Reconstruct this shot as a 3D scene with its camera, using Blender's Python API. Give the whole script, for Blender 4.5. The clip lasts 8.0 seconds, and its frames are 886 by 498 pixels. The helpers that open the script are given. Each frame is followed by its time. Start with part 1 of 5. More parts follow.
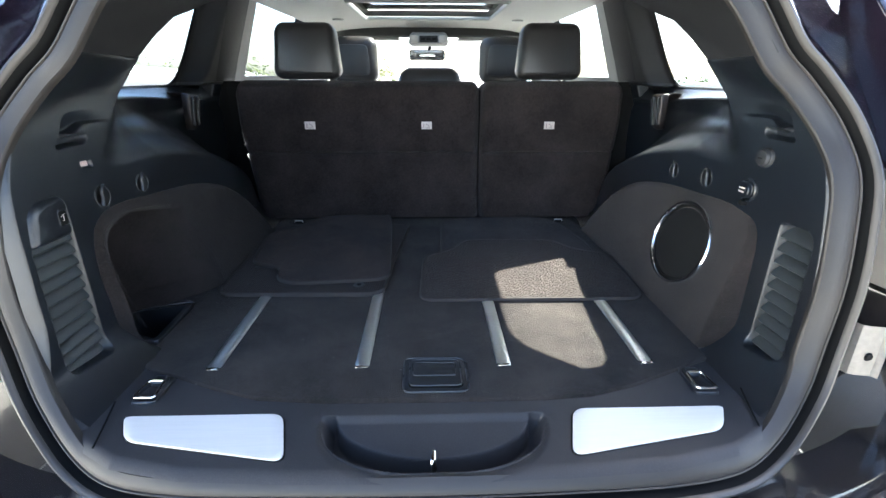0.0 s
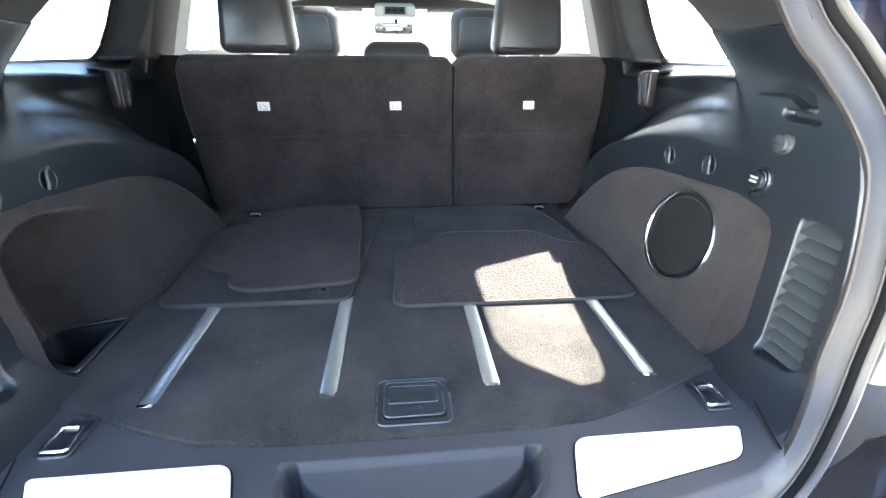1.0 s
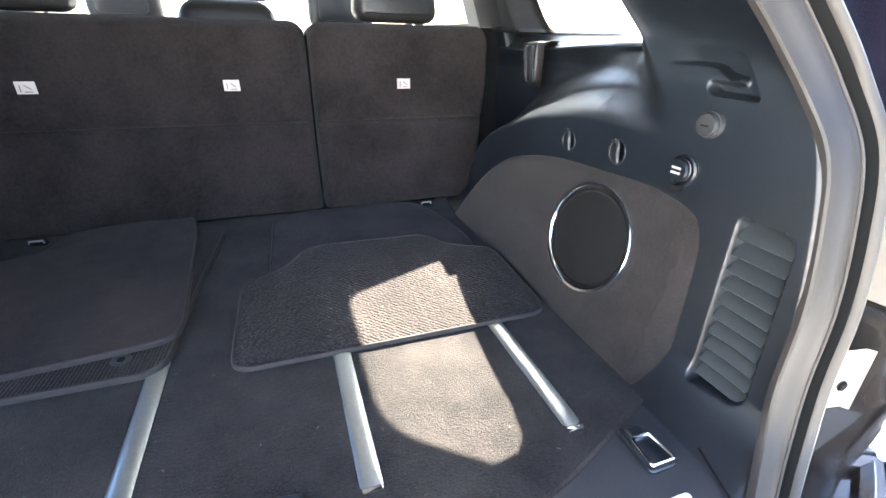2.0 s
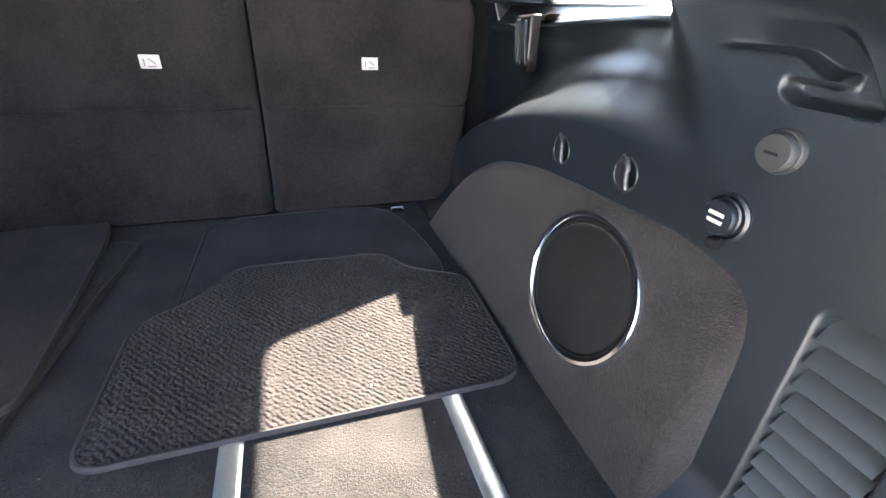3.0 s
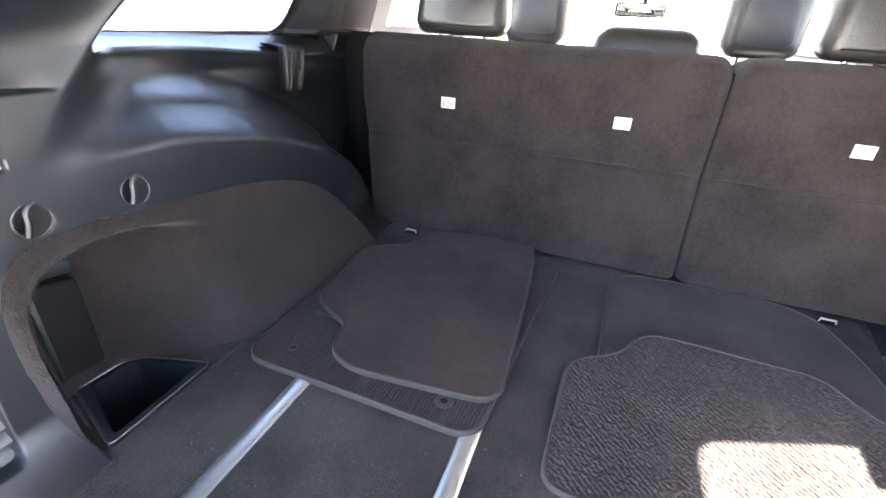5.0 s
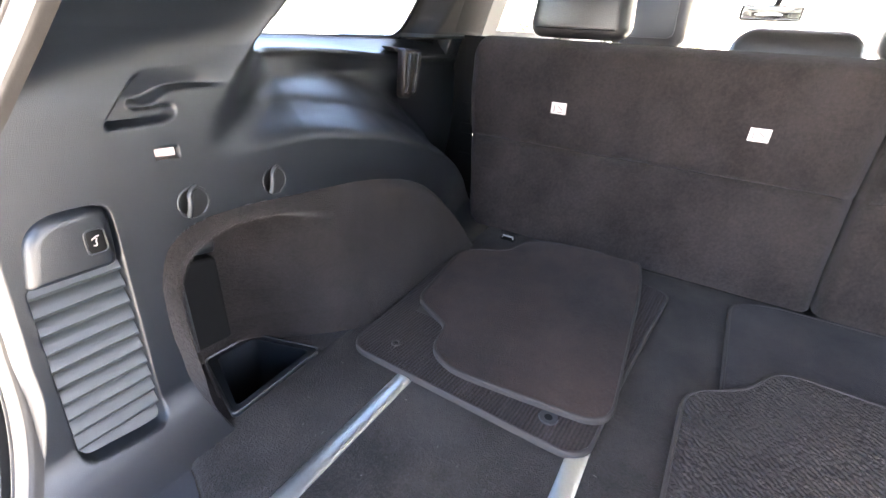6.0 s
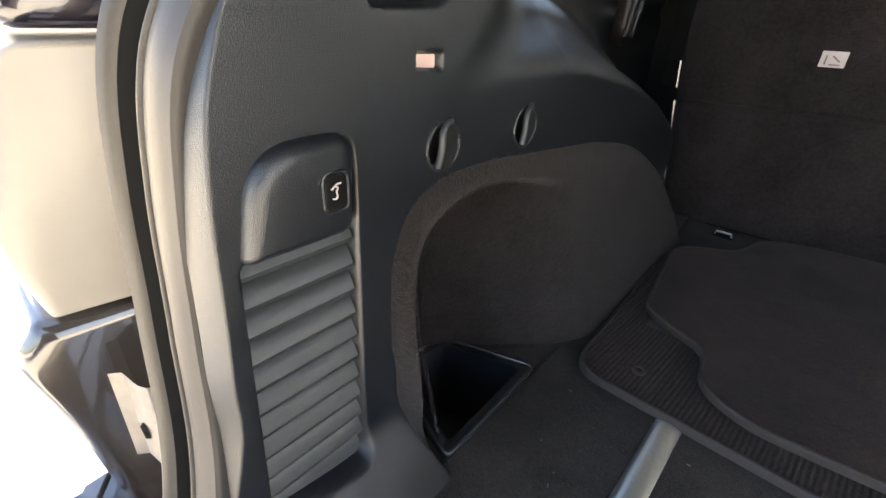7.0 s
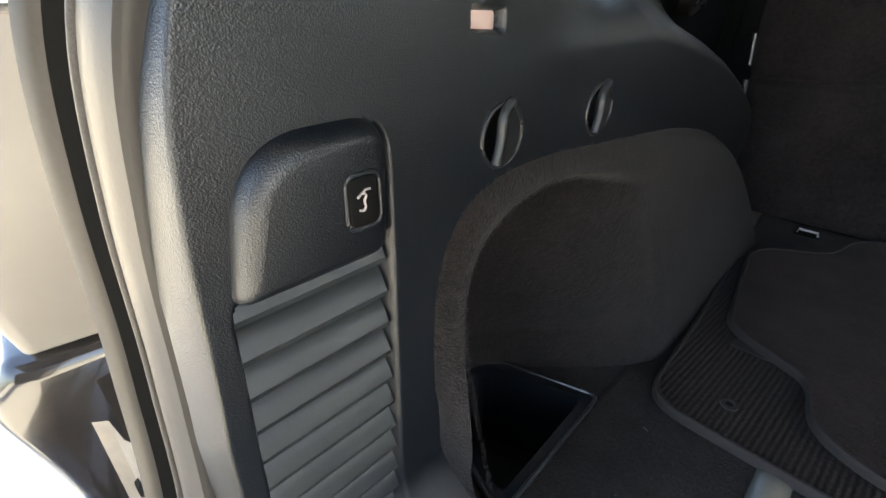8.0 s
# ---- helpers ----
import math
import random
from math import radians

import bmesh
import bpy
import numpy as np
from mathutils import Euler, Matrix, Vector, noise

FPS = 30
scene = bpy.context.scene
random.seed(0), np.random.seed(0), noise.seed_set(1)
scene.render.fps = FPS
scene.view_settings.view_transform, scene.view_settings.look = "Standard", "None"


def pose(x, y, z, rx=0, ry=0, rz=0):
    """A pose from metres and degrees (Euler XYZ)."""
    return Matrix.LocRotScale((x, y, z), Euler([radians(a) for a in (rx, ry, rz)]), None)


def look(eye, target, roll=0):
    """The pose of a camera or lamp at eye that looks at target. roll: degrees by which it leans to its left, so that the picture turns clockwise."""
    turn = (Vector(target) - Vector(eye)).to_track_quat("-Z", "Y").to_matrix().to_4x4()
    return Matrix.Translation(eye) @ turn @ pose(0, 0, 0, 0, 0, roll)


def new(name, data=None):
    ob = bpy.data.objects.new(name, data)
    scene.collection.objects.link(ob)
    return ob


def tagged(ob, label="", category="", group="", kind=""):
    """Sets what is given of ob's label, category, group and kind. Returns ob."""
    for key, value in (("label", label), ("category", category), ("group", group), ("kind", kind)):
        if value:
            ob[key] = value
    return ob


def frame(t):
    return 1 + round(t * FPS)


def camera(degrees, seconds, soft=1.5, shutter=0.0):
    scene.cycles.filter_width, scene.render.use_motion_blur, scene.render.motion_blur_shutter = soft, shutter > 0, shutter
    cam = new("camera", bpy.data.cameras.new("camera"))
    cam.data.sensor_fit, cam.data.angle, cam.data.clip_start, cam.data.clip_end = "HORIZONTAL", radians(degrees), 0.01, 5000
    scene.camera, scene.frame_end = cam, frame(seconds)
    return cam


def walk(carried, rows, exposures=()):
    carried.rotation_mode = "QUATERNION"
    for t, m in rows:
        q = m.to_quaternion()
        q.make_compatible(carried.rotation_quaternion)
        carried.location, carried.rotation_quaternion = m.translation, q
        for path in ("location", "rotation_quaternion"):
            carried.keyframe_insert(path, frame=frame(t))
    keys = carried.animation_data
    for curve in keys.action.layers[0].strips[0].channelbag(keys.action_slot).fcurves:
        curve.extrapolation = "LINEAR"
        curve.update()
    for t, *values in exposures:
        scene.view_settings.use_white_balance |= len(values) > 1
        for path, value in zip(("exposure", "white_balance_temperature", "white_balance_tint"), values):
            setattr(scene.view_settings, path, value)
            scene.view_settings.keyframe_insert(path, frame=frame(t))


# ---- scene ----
cam = camera(90.9, 8.0)
PATH = [
    (0, (0.002, -0.689, 0.523), (0.059, 1.168, -0.219), 0.2),
    (0.5, (-0.008, -0.636, 0.52), (0.025, 1.202, -0.269), 0.1),
    (1, (0.0, -0.559, 0.515), (0.182, 1.254, -0.309), 0.4),
    (1.5, (0.012, -0.447, 0.49), (0.509, 1.295, -0.357), -0.4),
    (1.7, (0.031, -0.402, 0.486), (0.617, 1.306, -0.374), 0.2),
    (2.8, (0.267, -0.158, 0.469), (0.911, 1.479, -0.484), 2.7),
    (3, (0.257, -0.14, 0.47), (0.845, 1.511, -0.492), 2.8),
    (3.5, (0.184, -0.107, 0.496), (0.502, 1.615, -0.47), 3.4),
    (4, (0.102, -0.093, 0.525), (0.093, 1.655, -0.446), 3.5),
    (4.5, (0.039, -0.096, 0.531), (-0.236, 1.654, -0.396), 3.1),
    (5, (-0.039, -0.127, 0.528), (-0.626, 1.553, -0.386), 3.6),
    (5.2, (-0.066, -0.143, 0.534), (-0.76, 1.49, -0.39), 3.3),
    (6.3, (-0.137, -0.144, 0.484), (-1.1, 1.361, -0.415), 3.6),
    (6.5, (-0.201, -0.15, 0.455), (-1.23, 1.305, -0.454), 3.7),
    (7, (-0.382, -0.129, 0.402), (-1.551, 1.188, -0.544), 1.7),
    (7.5, (-0.449, -0.088, 0.38), (-1.671, 1.159, -0.596), 0.4),
    (8, (-0.447, -0.083, 0.379), (-1.707, 1.127, -0.596), -0.7),
]
walk(cam, [(t, look(eye, target, roll)) for t, eye, target, roll in PATH],
     exposures=[(0, 3.6, 5900, 9), (0.2, 4.2, 5900, 9), (0.5, 4.75, 5900, 9), (1.0, 4.85, 5950, 9), (1.5, 4.7, 6100, 11), (2.8, 4.4, 6200, 14), (3, 4.4, 6200, 14), (3.5, 4.75, 6250, 15), (4, 4.8, 6500, 17), (4.5, 5.0, 6600, 18), (5, 5.5, 6750, 19), (6.5, 5.35, 7100, 18), (7, 4.1, 7600, 14), (7.5, 3.4, 7800, 12), (8, 3.75, 7250, 10)])

# ---- world and light ----
SUN = Vector((0.72, 0.62, 1.0)).normalized()
world = bpy.data.worlds.new("sky")
scene.world = world
world.use_nodes = True
wn = world.node_tree
sky = wn.nodes.new("ShaderNodeTexSky")
sky.sky_type = 'NISHITA'
sky.sun_disc = False
sky.sun_elevation = math.asin(SUN.z)
sky.sun_rotation = math.atan2(SUN.x, SUN.y)
sky.air_density, sky.dust_density, sky.ozone_density = 1.0, 2.5, 1.0
wn.links.new(sky.outputs[0], wn.nodes["Background"].inputs[0])
wn.nodes["Background"].inputs[1].default_value = 0.10
sun_data = bpy.data.lights.new("sun", 'SUN')
sun_data.energy, sun_data.angle, sun_data.color = 3.7, radians(0.6), (1.0, 0.945, 0.77)
sun = new("sun", sun_data)
sun.matrix_world = look(SUN * 30, (0, 0, 0))


# ---- materials ----
def material(name, base, rough=0.6, metal=0.0, vary=0.25, grain=90.0, bump=0.15, depth=0.001, big=6.0,
             tint=None, sheen=0.0, voronoi=False, stretch=None, spec=0.5, coat=0.0):
    """Principled surface with colour varied at two scales, and fine relief."""
    m = bpy.data.materials.new(name)
    m.use_nodes = True
    t = m.node_tree
    b = t.nodes["Principled BSDF"]
    co = t.nodes.new("ShaderNodeTexCoord")
    src = co.outputs["Object"]
    if stretch:
        mp = t.nodes.new("ShaderNodeMapping")
        mp.inputs["Scale"].default_value = stretch
        t.links.new(src, mp.inputs[0])
        src = mp.outputs[0]
    n1 = t.nodes.new("ShaderNodeTexNoise")
    n1.inputs["Scale"].default_value, n1.inputs["Detail"].default_value = big, 4
    t.links.new(src, n1.inputs["Vector"])
    n2 = t.nodes.new("ShaderNodeTexVoronoi" if voronoi else "ShaderNodeTexNoise")
    n2.inputs["Scale"].default_value = grain
    t.links.new(src, n2.inputs["Vector"])
    fine = n2.outputs[0]
    add = t.nodes.new("ShaderNodeMath")
    add.operation = 'MULTIPLY_ADD'
    t.links.new(fine, add.inputs[0])
    add.inputs[1].default_value = 0.5
    t.links.new(n1.outputs[0], add.inputs[2])
    ramp = t.nodes.new("ShaderNodeMapRange")
    ramp.inputs[1].default_value, ramp.inputs[2].default_value = 0.35, 1.1
    t.links.new(add.outputs[0], ramp.inputs[0])
    mix = t.nodes.new("ShaderNodeMix")
    mix.data_type = 'RGBA'
    t.links.new(ramp.outputs[0], mix.inputs[0])
    lo = [c * (1 - vary) for c in base]
    hi = [c * (1 + vary) for c in (tint or base)]
    mix.inputs[6].default_value = (*lo, 1)
    mix.inputs[7].default_value = (*hi, 1)
    t.links.new(mix.outputs[2], b.inputs["Base Color"])
    rr = t.nodes.new("ShaderNodeMapRange")
    rr.inputs[3].default_value, rr.inputs[4].default_value = max(0.02, rough * 0.85), min(1, rough * 1.12)
    t.links.new(n1.outputs[0], rr.inputs[0])
    t.links.new(rr.outputs[0], b.inputs["Roughness"])
    b.inputs["Metallic"].default_value = metal
    b.inputs["Specular IOR Level"].default_value = spec
    b.inputs["Coat Weight"].default_value = coat
    if sheen:
        b.inputs["Sheen Weight"].default_value, b.inputs["Sheen Roughness"].default_value = sheen, 0.5
    if bump:
        bp = t.nodes.new("ShaderNodeBump")
        bp.inputs["Strength"].default_value, bp.inputs["Distance"].default_value = bump, depth
        t.links.new(fine, bp.inputs["Height"])
        t.links.new(bp.outputs[0], b.inputs["Normal"])
    return m


def glass(name, tint=(0.9, 0.95, 0.93)):
    m = bpy.data.materials.new(name)
    m.use_nodes = True
    b = m.node_tree.nodes["Principled BSDF"]
    b.inputs["Base Color"].default_value = (*tint, 1)
    b.inputs["Transmission Weight"].default_value = 1.0
    b.inputs["Roughness"].default_value, b.inputs["IOR"].default_value = 0.0, 1.01
    return m


def woven(name, base, pitch, angle, strength, wavy=3.0, beads=1.2, stitch=1.0, ribs=1.0):
    """Ribbed carpet: rows of loops at a slant, with fibre noise."""
    m = material(name, base, rough=0.95, vary=0.35, grain=700, bump=0.0, sheen=0.06, big=9, spec=0.1)
    t = m.node_tree
    b = t.nodes["Principled BSDF"]
    co = t.nodes.new("ShaderNodeTexCoord")
    mp = t.nodes.new("ShaderNodeMapping")
    mp.inputs["Rotation"].default_value[2] = radians(angle)
    t.links.new(co.outputs["Object"], mp.inputs[0])
    w = t.nodes.new("ShaderNodeTexWave")
    w.inputs["Scale"].default_value = 1.0 / pitch / 3.2
    w.inputs["Distortion"].default_value, w.inputs["Detail"].default_value = wavy, 3.0
    w.inputs["Detail Scale"].default_value = 3.0
    t.links.new(mp.outputs[0], w.inputs["Vector"])
    v = t.nodes.new("ShaderNodeTexVoronoi")
    v.inputs["Scale"].default_value = 1.35 / pitch
    st = t.nodes.new("ShaderNodeMapping")
    st.inputs["Scale"].default_value = (1.0, stitch, 1.0)
    t.links.new(mp.outputs[0], st.inputs[0])
    t.links.new(st.outputs[0], v.inputs["Vector"])
    s = t.nodes.new("ShaderNodeMath")
    s.operation = 'MULTIPLY_ADD'
    t.links.new(v.outputs[0], s.inputs[0])
    s.inputs[1].default_value = -beads
    rib = t.nodes.new("ShaderNodeMath")
    rib.operation = 'MULTIPLY'
    rib.inputs[1].default_value = ribs
    t.links.new(w.outputs[1], rib.inputs[0])
    t.links.new(rib.outputs[0], s.inputs[2])
    bp = t.nodes.new("ShaderNodeBump")
    bp.inputs["Strength"].default_value, bp.inputs["Distance"].default_value = strength, 0.003
    t.links.new(s.outputs[0], bp.inputs["Height"])
    t.links.new(bp.outputs[0], b.inputs["Normal"])
    # dark gaps between the rows, and pale scuffs
    old = b.inputs["Base Color"].links[0].from_socket
    lv = t.nodes.new("ShaderNodeMapRange")
    lv.inputs[1].default_value, lv.inputs[2].default_value = -0.35, 0.75
    lv.inputs[3].default_value, lv.inputs[4].default_value = 0.68, 1.18
    t.links.new(s.outputs[0], lv.inputs[0])
    sc = t.nodes.new("ShaderNodeMapping")
    sc.inputs["Rotation"].default_value[2] = radians(52)
    sc.inputs["Scale"].default_value = (14.0, 2.2, 1.0)
    t.links.new(co.outputs["Object"], sc.inputs[0])
    sn = t.nodes.new("ShaderNodeTexNoise")
    sn.inputs["Scale"].default_value, sn.inputs["Detail"].default_value = 1.6, 4.0
    t.links.new(sc.outputs[0], sn.inputs["Vector"])
    sr = t.nodes.new("ShaderNodeMapRange")
    sr.inputs[1].default_value, sr.inputs[2].default_value = 0.58, 0.74
    sr.inputs[3].default_value, sr.inputs[4].default_value = 1.0, 1.7
    t.links.new(sn.outputs[0], sr.inputs[0])
    k = t.nodes.new("ShaderNodeMath")
    k.operation = 'MULTIPLY'
    t.links.new(lv.outputs[0], k.inputs[0])
    t.links.new(sr.outputs[0], k.inputs[1])
    vm = t.nodes.new("ShaderNodeVectorMath")
    vm.operation = 'SCALE'
    t.links.new(old, vm.inputs[0])
    t.links.new(k.outputs[0], vm.inputs["Scale"])
    t.links.new(vm.outputs[0], b.inputs["Base Color"])
    return m


def fabric(name, base, tint, fibre=520.0, tuft=150.0, relief=1.0, sheen=0.12, blotch=7.0, span=(0.74, 1.16)):
    """Needle-felt or pile: short fibres, tufts and worn blotches, all in colour and relief."""
    m = bpy.data.materials.new(name)
    m.use_nodes = True
    t = m.node_tree
    b = t.nodes["Principled BSDF"]
    co = t.nodes.new("ShaderNodeTexCoord")
    outs = []
    for scale, detail in ((fibre, 2.0), (tuft, 3.0), (blotch, 5.0)):
        n = t.nodes.new("ShaderNodeTexNoise")
        n.inputs["Scale"].default_value, n.inputs["Detail"].default_value = scale, detail
        n.inputs["Roughness"].default_value = 0.65
        t.links.new(co.outputs["Object"], n.inputs["Vector"])
        outs.append(n.outputs[0])

    def calc(op, a, c, k=None):
        n = t.nodes.new("ShaderNodeMath")
        n.operation = op
        for i, val in enumerate((a, c, k)):
            if val is None:
                continue
            if isinstance(val, (int, float)):
                n.inputs[i].default_value = val
            else:
                t.links.new(val, n.inputs[i])
        return n.outputs[0]
    grain = calc('MULTIPLY_ADD', outs[0], 0.6, calc('MULTIPLY', outs[1], 0.6))
    total = calc('MULTIPLY_ADD', outs[2], 1.2, calc('SUBTRACT', grain, 0.25))
    r = t.nodes.new("ShaderNodeMapRange")
    r.inputs[1].default_value, r.inputs[2].default_value = span
    t.links.new(total, r.inputs[0])
    mix = t.nodes.new("ShaderNodeMix")
    mix.data_type = 'RGBA'
    mix.inputs[6].default_value = (*[c * 0.45 for c in base], 1)
    mix.inputs[7].default_value = (*[c * 1.6 for c in tint], 1)
    t.links.new(r.outputs[0], mix.inputs[0])
    t.links.new(mix.outputs[2], b.inputs["Base Color"])
    b.inputs["Roughness"].default_value = 1.0
    b.inputs["Specular IOR Level"].default_value = 0.08
    b.inputs["Sheen Weight"].default_value, b.inputs["Sheen Roughness"].default_value = sheen, 0.6
    bp = t.nodes.new("ShaderNodeBump")
    bp.inputs["Strength"].default_value, bp.inputs["Distance"].default_value = relief, 0.004
    t.links.new(grain, bp.inputs["Height"])
    t.links.new(bp.outputs[0], b.inputs["Normal"])
    return m


M_CARPET = fabric("cargo_carpet", (0.0236, 0.0192, 0.0179), (0.0272, 0.0226, 0.0200), 520, 240, 1.0, sheen=0.07)
M_LINER = fabric("liner_carpet", (0.0142, 0.0113, 0.0110), (0.0168, 0.0133, 0.0127), 600, 200, 0.8, sheen=0.10, span=(0.68, 1.22))
M_SEATBACK = fabric("seatback_carpet", (0.0190, 0.0147, 0.0140), (0.0218, 0.0169, 0.0161), 620, 160, 0.6, blotch=5.0, sheen=0.08, span=(0.66, 1.24))
M_MAT_RIB = woven("ribbed_mat_pile", (0.046, 0.0372, 0.0338), 0.0074, -43, 0.8, wavy=1.5, beads=1.8, stitch=0.85, ribs=0.55)
M_MAT_ROWS = woven("straight_ribbed_pile", (0.031, 0.0232, 0.0208), 0.0056, 4, 0.5, wavy=0.8, beads=0.9)
M_MAT_PLUSH = fabric("plush_mat_pile", (0.0262, 0.0156, 0.0120), (0.0296, 0.0178, 0.0138), 560, 220, 0.8, sheen=0.08)
M_MAT_DARK = fabric("charcoal_mat_pile", (0.0215, 0.0166, 0.0162), (0.0245, 0.0192, 0.0184), 560, 220, 0.8, sheen=0.08)
M_MAT_EDGE = material("mat_binding", (0.031, 0.0250, 0.0235), 0.85, vary=0.3, grain=600, bump=0.4, depth=0.0008)
M_TRIM = material("black_trim_plastic", (0.0066, 0.0090, 0.0124), 0.35, vary=0.25, grain=1250, bump=0.32, depth=0.0006, voronoi=True, spec=0.8)
M_SLAT = material("vent_slat_plastic", (0.030, 0.0345, 0.0360), 0.38, vary=0.15, grain=500, bump=0.08, depth=0.0004, spec=0.7)
M_KNOB = material("grey_knob_plastic", (0.030, 0.030, 0.030), 0.42, vary=0.2, grain=300, bump=0.1, depth=0.0005)
M_FLAP = material("dark_grey_flap_plastic", (0.016, 0.0172, 0.0185), 0.36, vary=0.2, grain=600, bump=0.1, depth=0.0005, spec=0.7)
M_HOOK = material("smooth_hook_plastic", (0.034, 0.036, 0.039), 0.28, vary=0.1, grain=200, bump=0.03)
M_SILL = material("sill_plastic", (0.037, 0.0355, 0.0365), 0.46, vary=0.2, grain=500, bump=0.2, depth=0.0005, voronoi=True, spec=0.22)
M_PILLAR = material("pillar_trim_plastic", (0.018, 0.0182, 0.0195), 0.72, vary=0.2, grain=600, bump=0.3, depth=0.0006, voronoi=True, spec=0.2)
M_GREYTRIM = material("grey_door_trim", (0.16, 0.165, 0.165), 0.6, vary=0.12, grain=400, bump=0.1)
M_HEADLINER = material("headliner_cloth", (0.19, 0.185, 0.175), 0.95, vary=0.1, grain=600, bump=0.2, sheen=0.2, spec=0.1)
M_DARKLINER = material("dark_headliner_edge", (0.03, 0.03, 0.03), 0.9, vary=0.15, grain=500, bump=0.2, spec=0.2)
M_LEATHER = material("black_leather", (0.016, 0.015, 0.015), 0.38, vary=0.25, grain=260, bump=0.3, depth=0.0008, voronoi=True)
M_ALU = material("brushed_aluminium", (0.80, 0.77, 0.73), 0.46, 0.20, vary=0.08, grain=300, bump=0.06, depth=0.0004, stretch=(0.05, 1, 1))
M_RAIL = material("satin_metal_rail", (0.62, 0.64, 0.63), 0.38, 1.0, vary=0.15, grain=200, bump=0.1, depth=0.0005)
M_CHROME = material("chrome", (0.86, 0.86, 0.87), 0.12, 1.0, vary=0.03, grain=60, bump=0.0)
M_RUBBER = material("seal_rubber", (0.027, 0.0238, 0.0214), 0.46, vary=0.18, grain=600, bump=0.12, depth=0.0005, big=14, spec=0.45)
M_BULB = material("seal_bulb_rubber", (0.046, 0.041, 0.036), 0.40, vary=0.15, grain=300, bump=0.1, depth=0.0005, big=14, spec=0.4)
M_RIDGE = material("stitched_seal_ridge", (0.038, 0.033, 0.029), 0.5, vary=0.4, grain=900, bump=0.3, depth=0.0005, voronoi=True)
# real black rubber and plastic, and shaded gaps filled in black
M_BLACK = material("black_part_and_gap_shade", (0.007, 0.007, 0.007), 0.75, vary=0.1, grain=200, bump=0.0, spec=0.12)
M_BELT = material("brown_black_plastic", (0.020, 0.0145, 0.0130), 0.35, vary=0.2, grain=300, bump=0.1, depth=0.0005)
M_PAINT = material("dark_body_paint", (0.009, 0.006, 0.012), 0.20, vary=0.15, grain=40, bump=0.02, coat=1.0)
M_BUMPER = material("black_bumper_plastic", (0.028, 0.024, 0.0225), 0.16, vary=0.25, grain=60, bump=0.22, depth=0.0012, big=5, coat=1.0)
M_LAMP = material("pale_lamp_housing", (0.30, 0.275, 0.24), 0.35, vary=0.06, grain=60, bump=0.02, big=9)
M_STEEL = material("weathered_steel", (0.42, 0.40, 0.37), 0.5, 0.6, vary=0.25, grain=120, bump=0.15)
M_GRILLE = material("speaker_mesh", (0.012, 0.012, 0.012), 0.75, vary=0.25, grain=900, bump=0.8, depth=0.0008, voronoi=True, spec=0.10)
M_WHITE = material("white_label", (0.56, 0.49, 0.44), 0.6, vary=0.03, grain=60, bump=0.0)
M_PRINT = material("label_print", (0.20, 0.15, 0.14), 0.7, vary=0.05, grain=60, bump=0.0)
M_GLASS = glass("tinted_window_glass", (0.50, 0.56, 0.58))
M_ROOFGLASS = glass("tinted_roof_glass", (0.50, 0.54, 0.52))
M_CONCRETE = material("pale_ground", (0.52, 0.50, 0.46), 0.9, vary=0.15, grain=8, bump=0.2, depth=0.01, big=0.3)
M_CARWHITE = material("pale_car_paint", (0.20, 0.24, 0.28), 0.25, vary=0.03, grain=20, bump=0.0, coat=1.0)
M_DARKGLASS = material("dark_car_glass", (0.03, 0.035, 0.04), 0.08, vary=0.05, grain=5, bump=0.0)
M_LEAF = material("foliage", (0.09, 0.13, 0.03), 0.7, vary=0.5, grain=3, bump=0.0, big=0.8, tint=(0.14, 0.15, 0.04))
M_BLOCKWALL = material("dark_blocking_wall", (0.07, 0.06, 0.05), 0.85, vary=0.2, grain=12, bump=0.1, big=0.6)
M_REFLECTOR = material("white_reflector_wall", (0.80, 0.78, 0.73), 0.85, vary=0.06, grain=12, bump=0.1, big=0.6)
M_WALL = material("pale_render_wall", (0.55, 0.55, 0.53), 0.85, vary=0.08, grain=12, bump=0.1, big=0.6)


# ---- geometry helpers ----
def mesh_ob(name, verts, faces, mat, parent=None, label="", smooth=True, sharp=40):
    me = bpy.data.meshes.new(name)
    me.from_pydata([tuple(v) for v in verts], [], [tuple(f) for f in faces])
    me.materials.append(mat)
    me.update()
    if smooth:
        me.shade_smooth()
        me.set_sharp_from_angle(angle=radians(sharp))
    ob = new(name, me)
    if parent:
        ob.parent = parent
    if label:
        ob["label"] = label
    return ob


def part(name, bm, mat, parent=None, label="", sharp=40):
    """Links a bmesh as one mesh object under a thing or a part."""
    bmesh.ops.recalc_face_normals(bm, faces=bm.faces)
    me = bpy.data.meshes.new(name)
    bm.to_mesh(me)
    bm.free()
    me.materials.append(mat)
    me.shade_smooth()
    me.set_sharp_from_angle(angle=radians(sharp))
    ob = new(name, me)
    if parent:
        ob.parent = parent
    if label:
        ob["label"] = label
    return ob


def thing(name, label, category, at=(0, 0, 0), group="", kind=""):
    ob = new(name)
    ob.location = at
    ob.empty_display_size = 0.05
    return tagged(ob, label, category, group, kind)


def rbox(lo, hi, r=0.005, seg=2):
    """A box from corner lo to corner hi with rounded edges."""
    bm = bmesh.new()
    bmesh.ops.create_cube(bm, size=1)
    for v in bm.verts:
        v.co = Vector([lo[i] + (v.co[i] + 0.5) * (hi[i] - lo[i]) for i in range(3)])
    if r:
        bmesh.ops.bevel(bm, geom=bm.edges[:], offset=r, segments=seg, affect='EDGES', profile=0.5)
    return bm


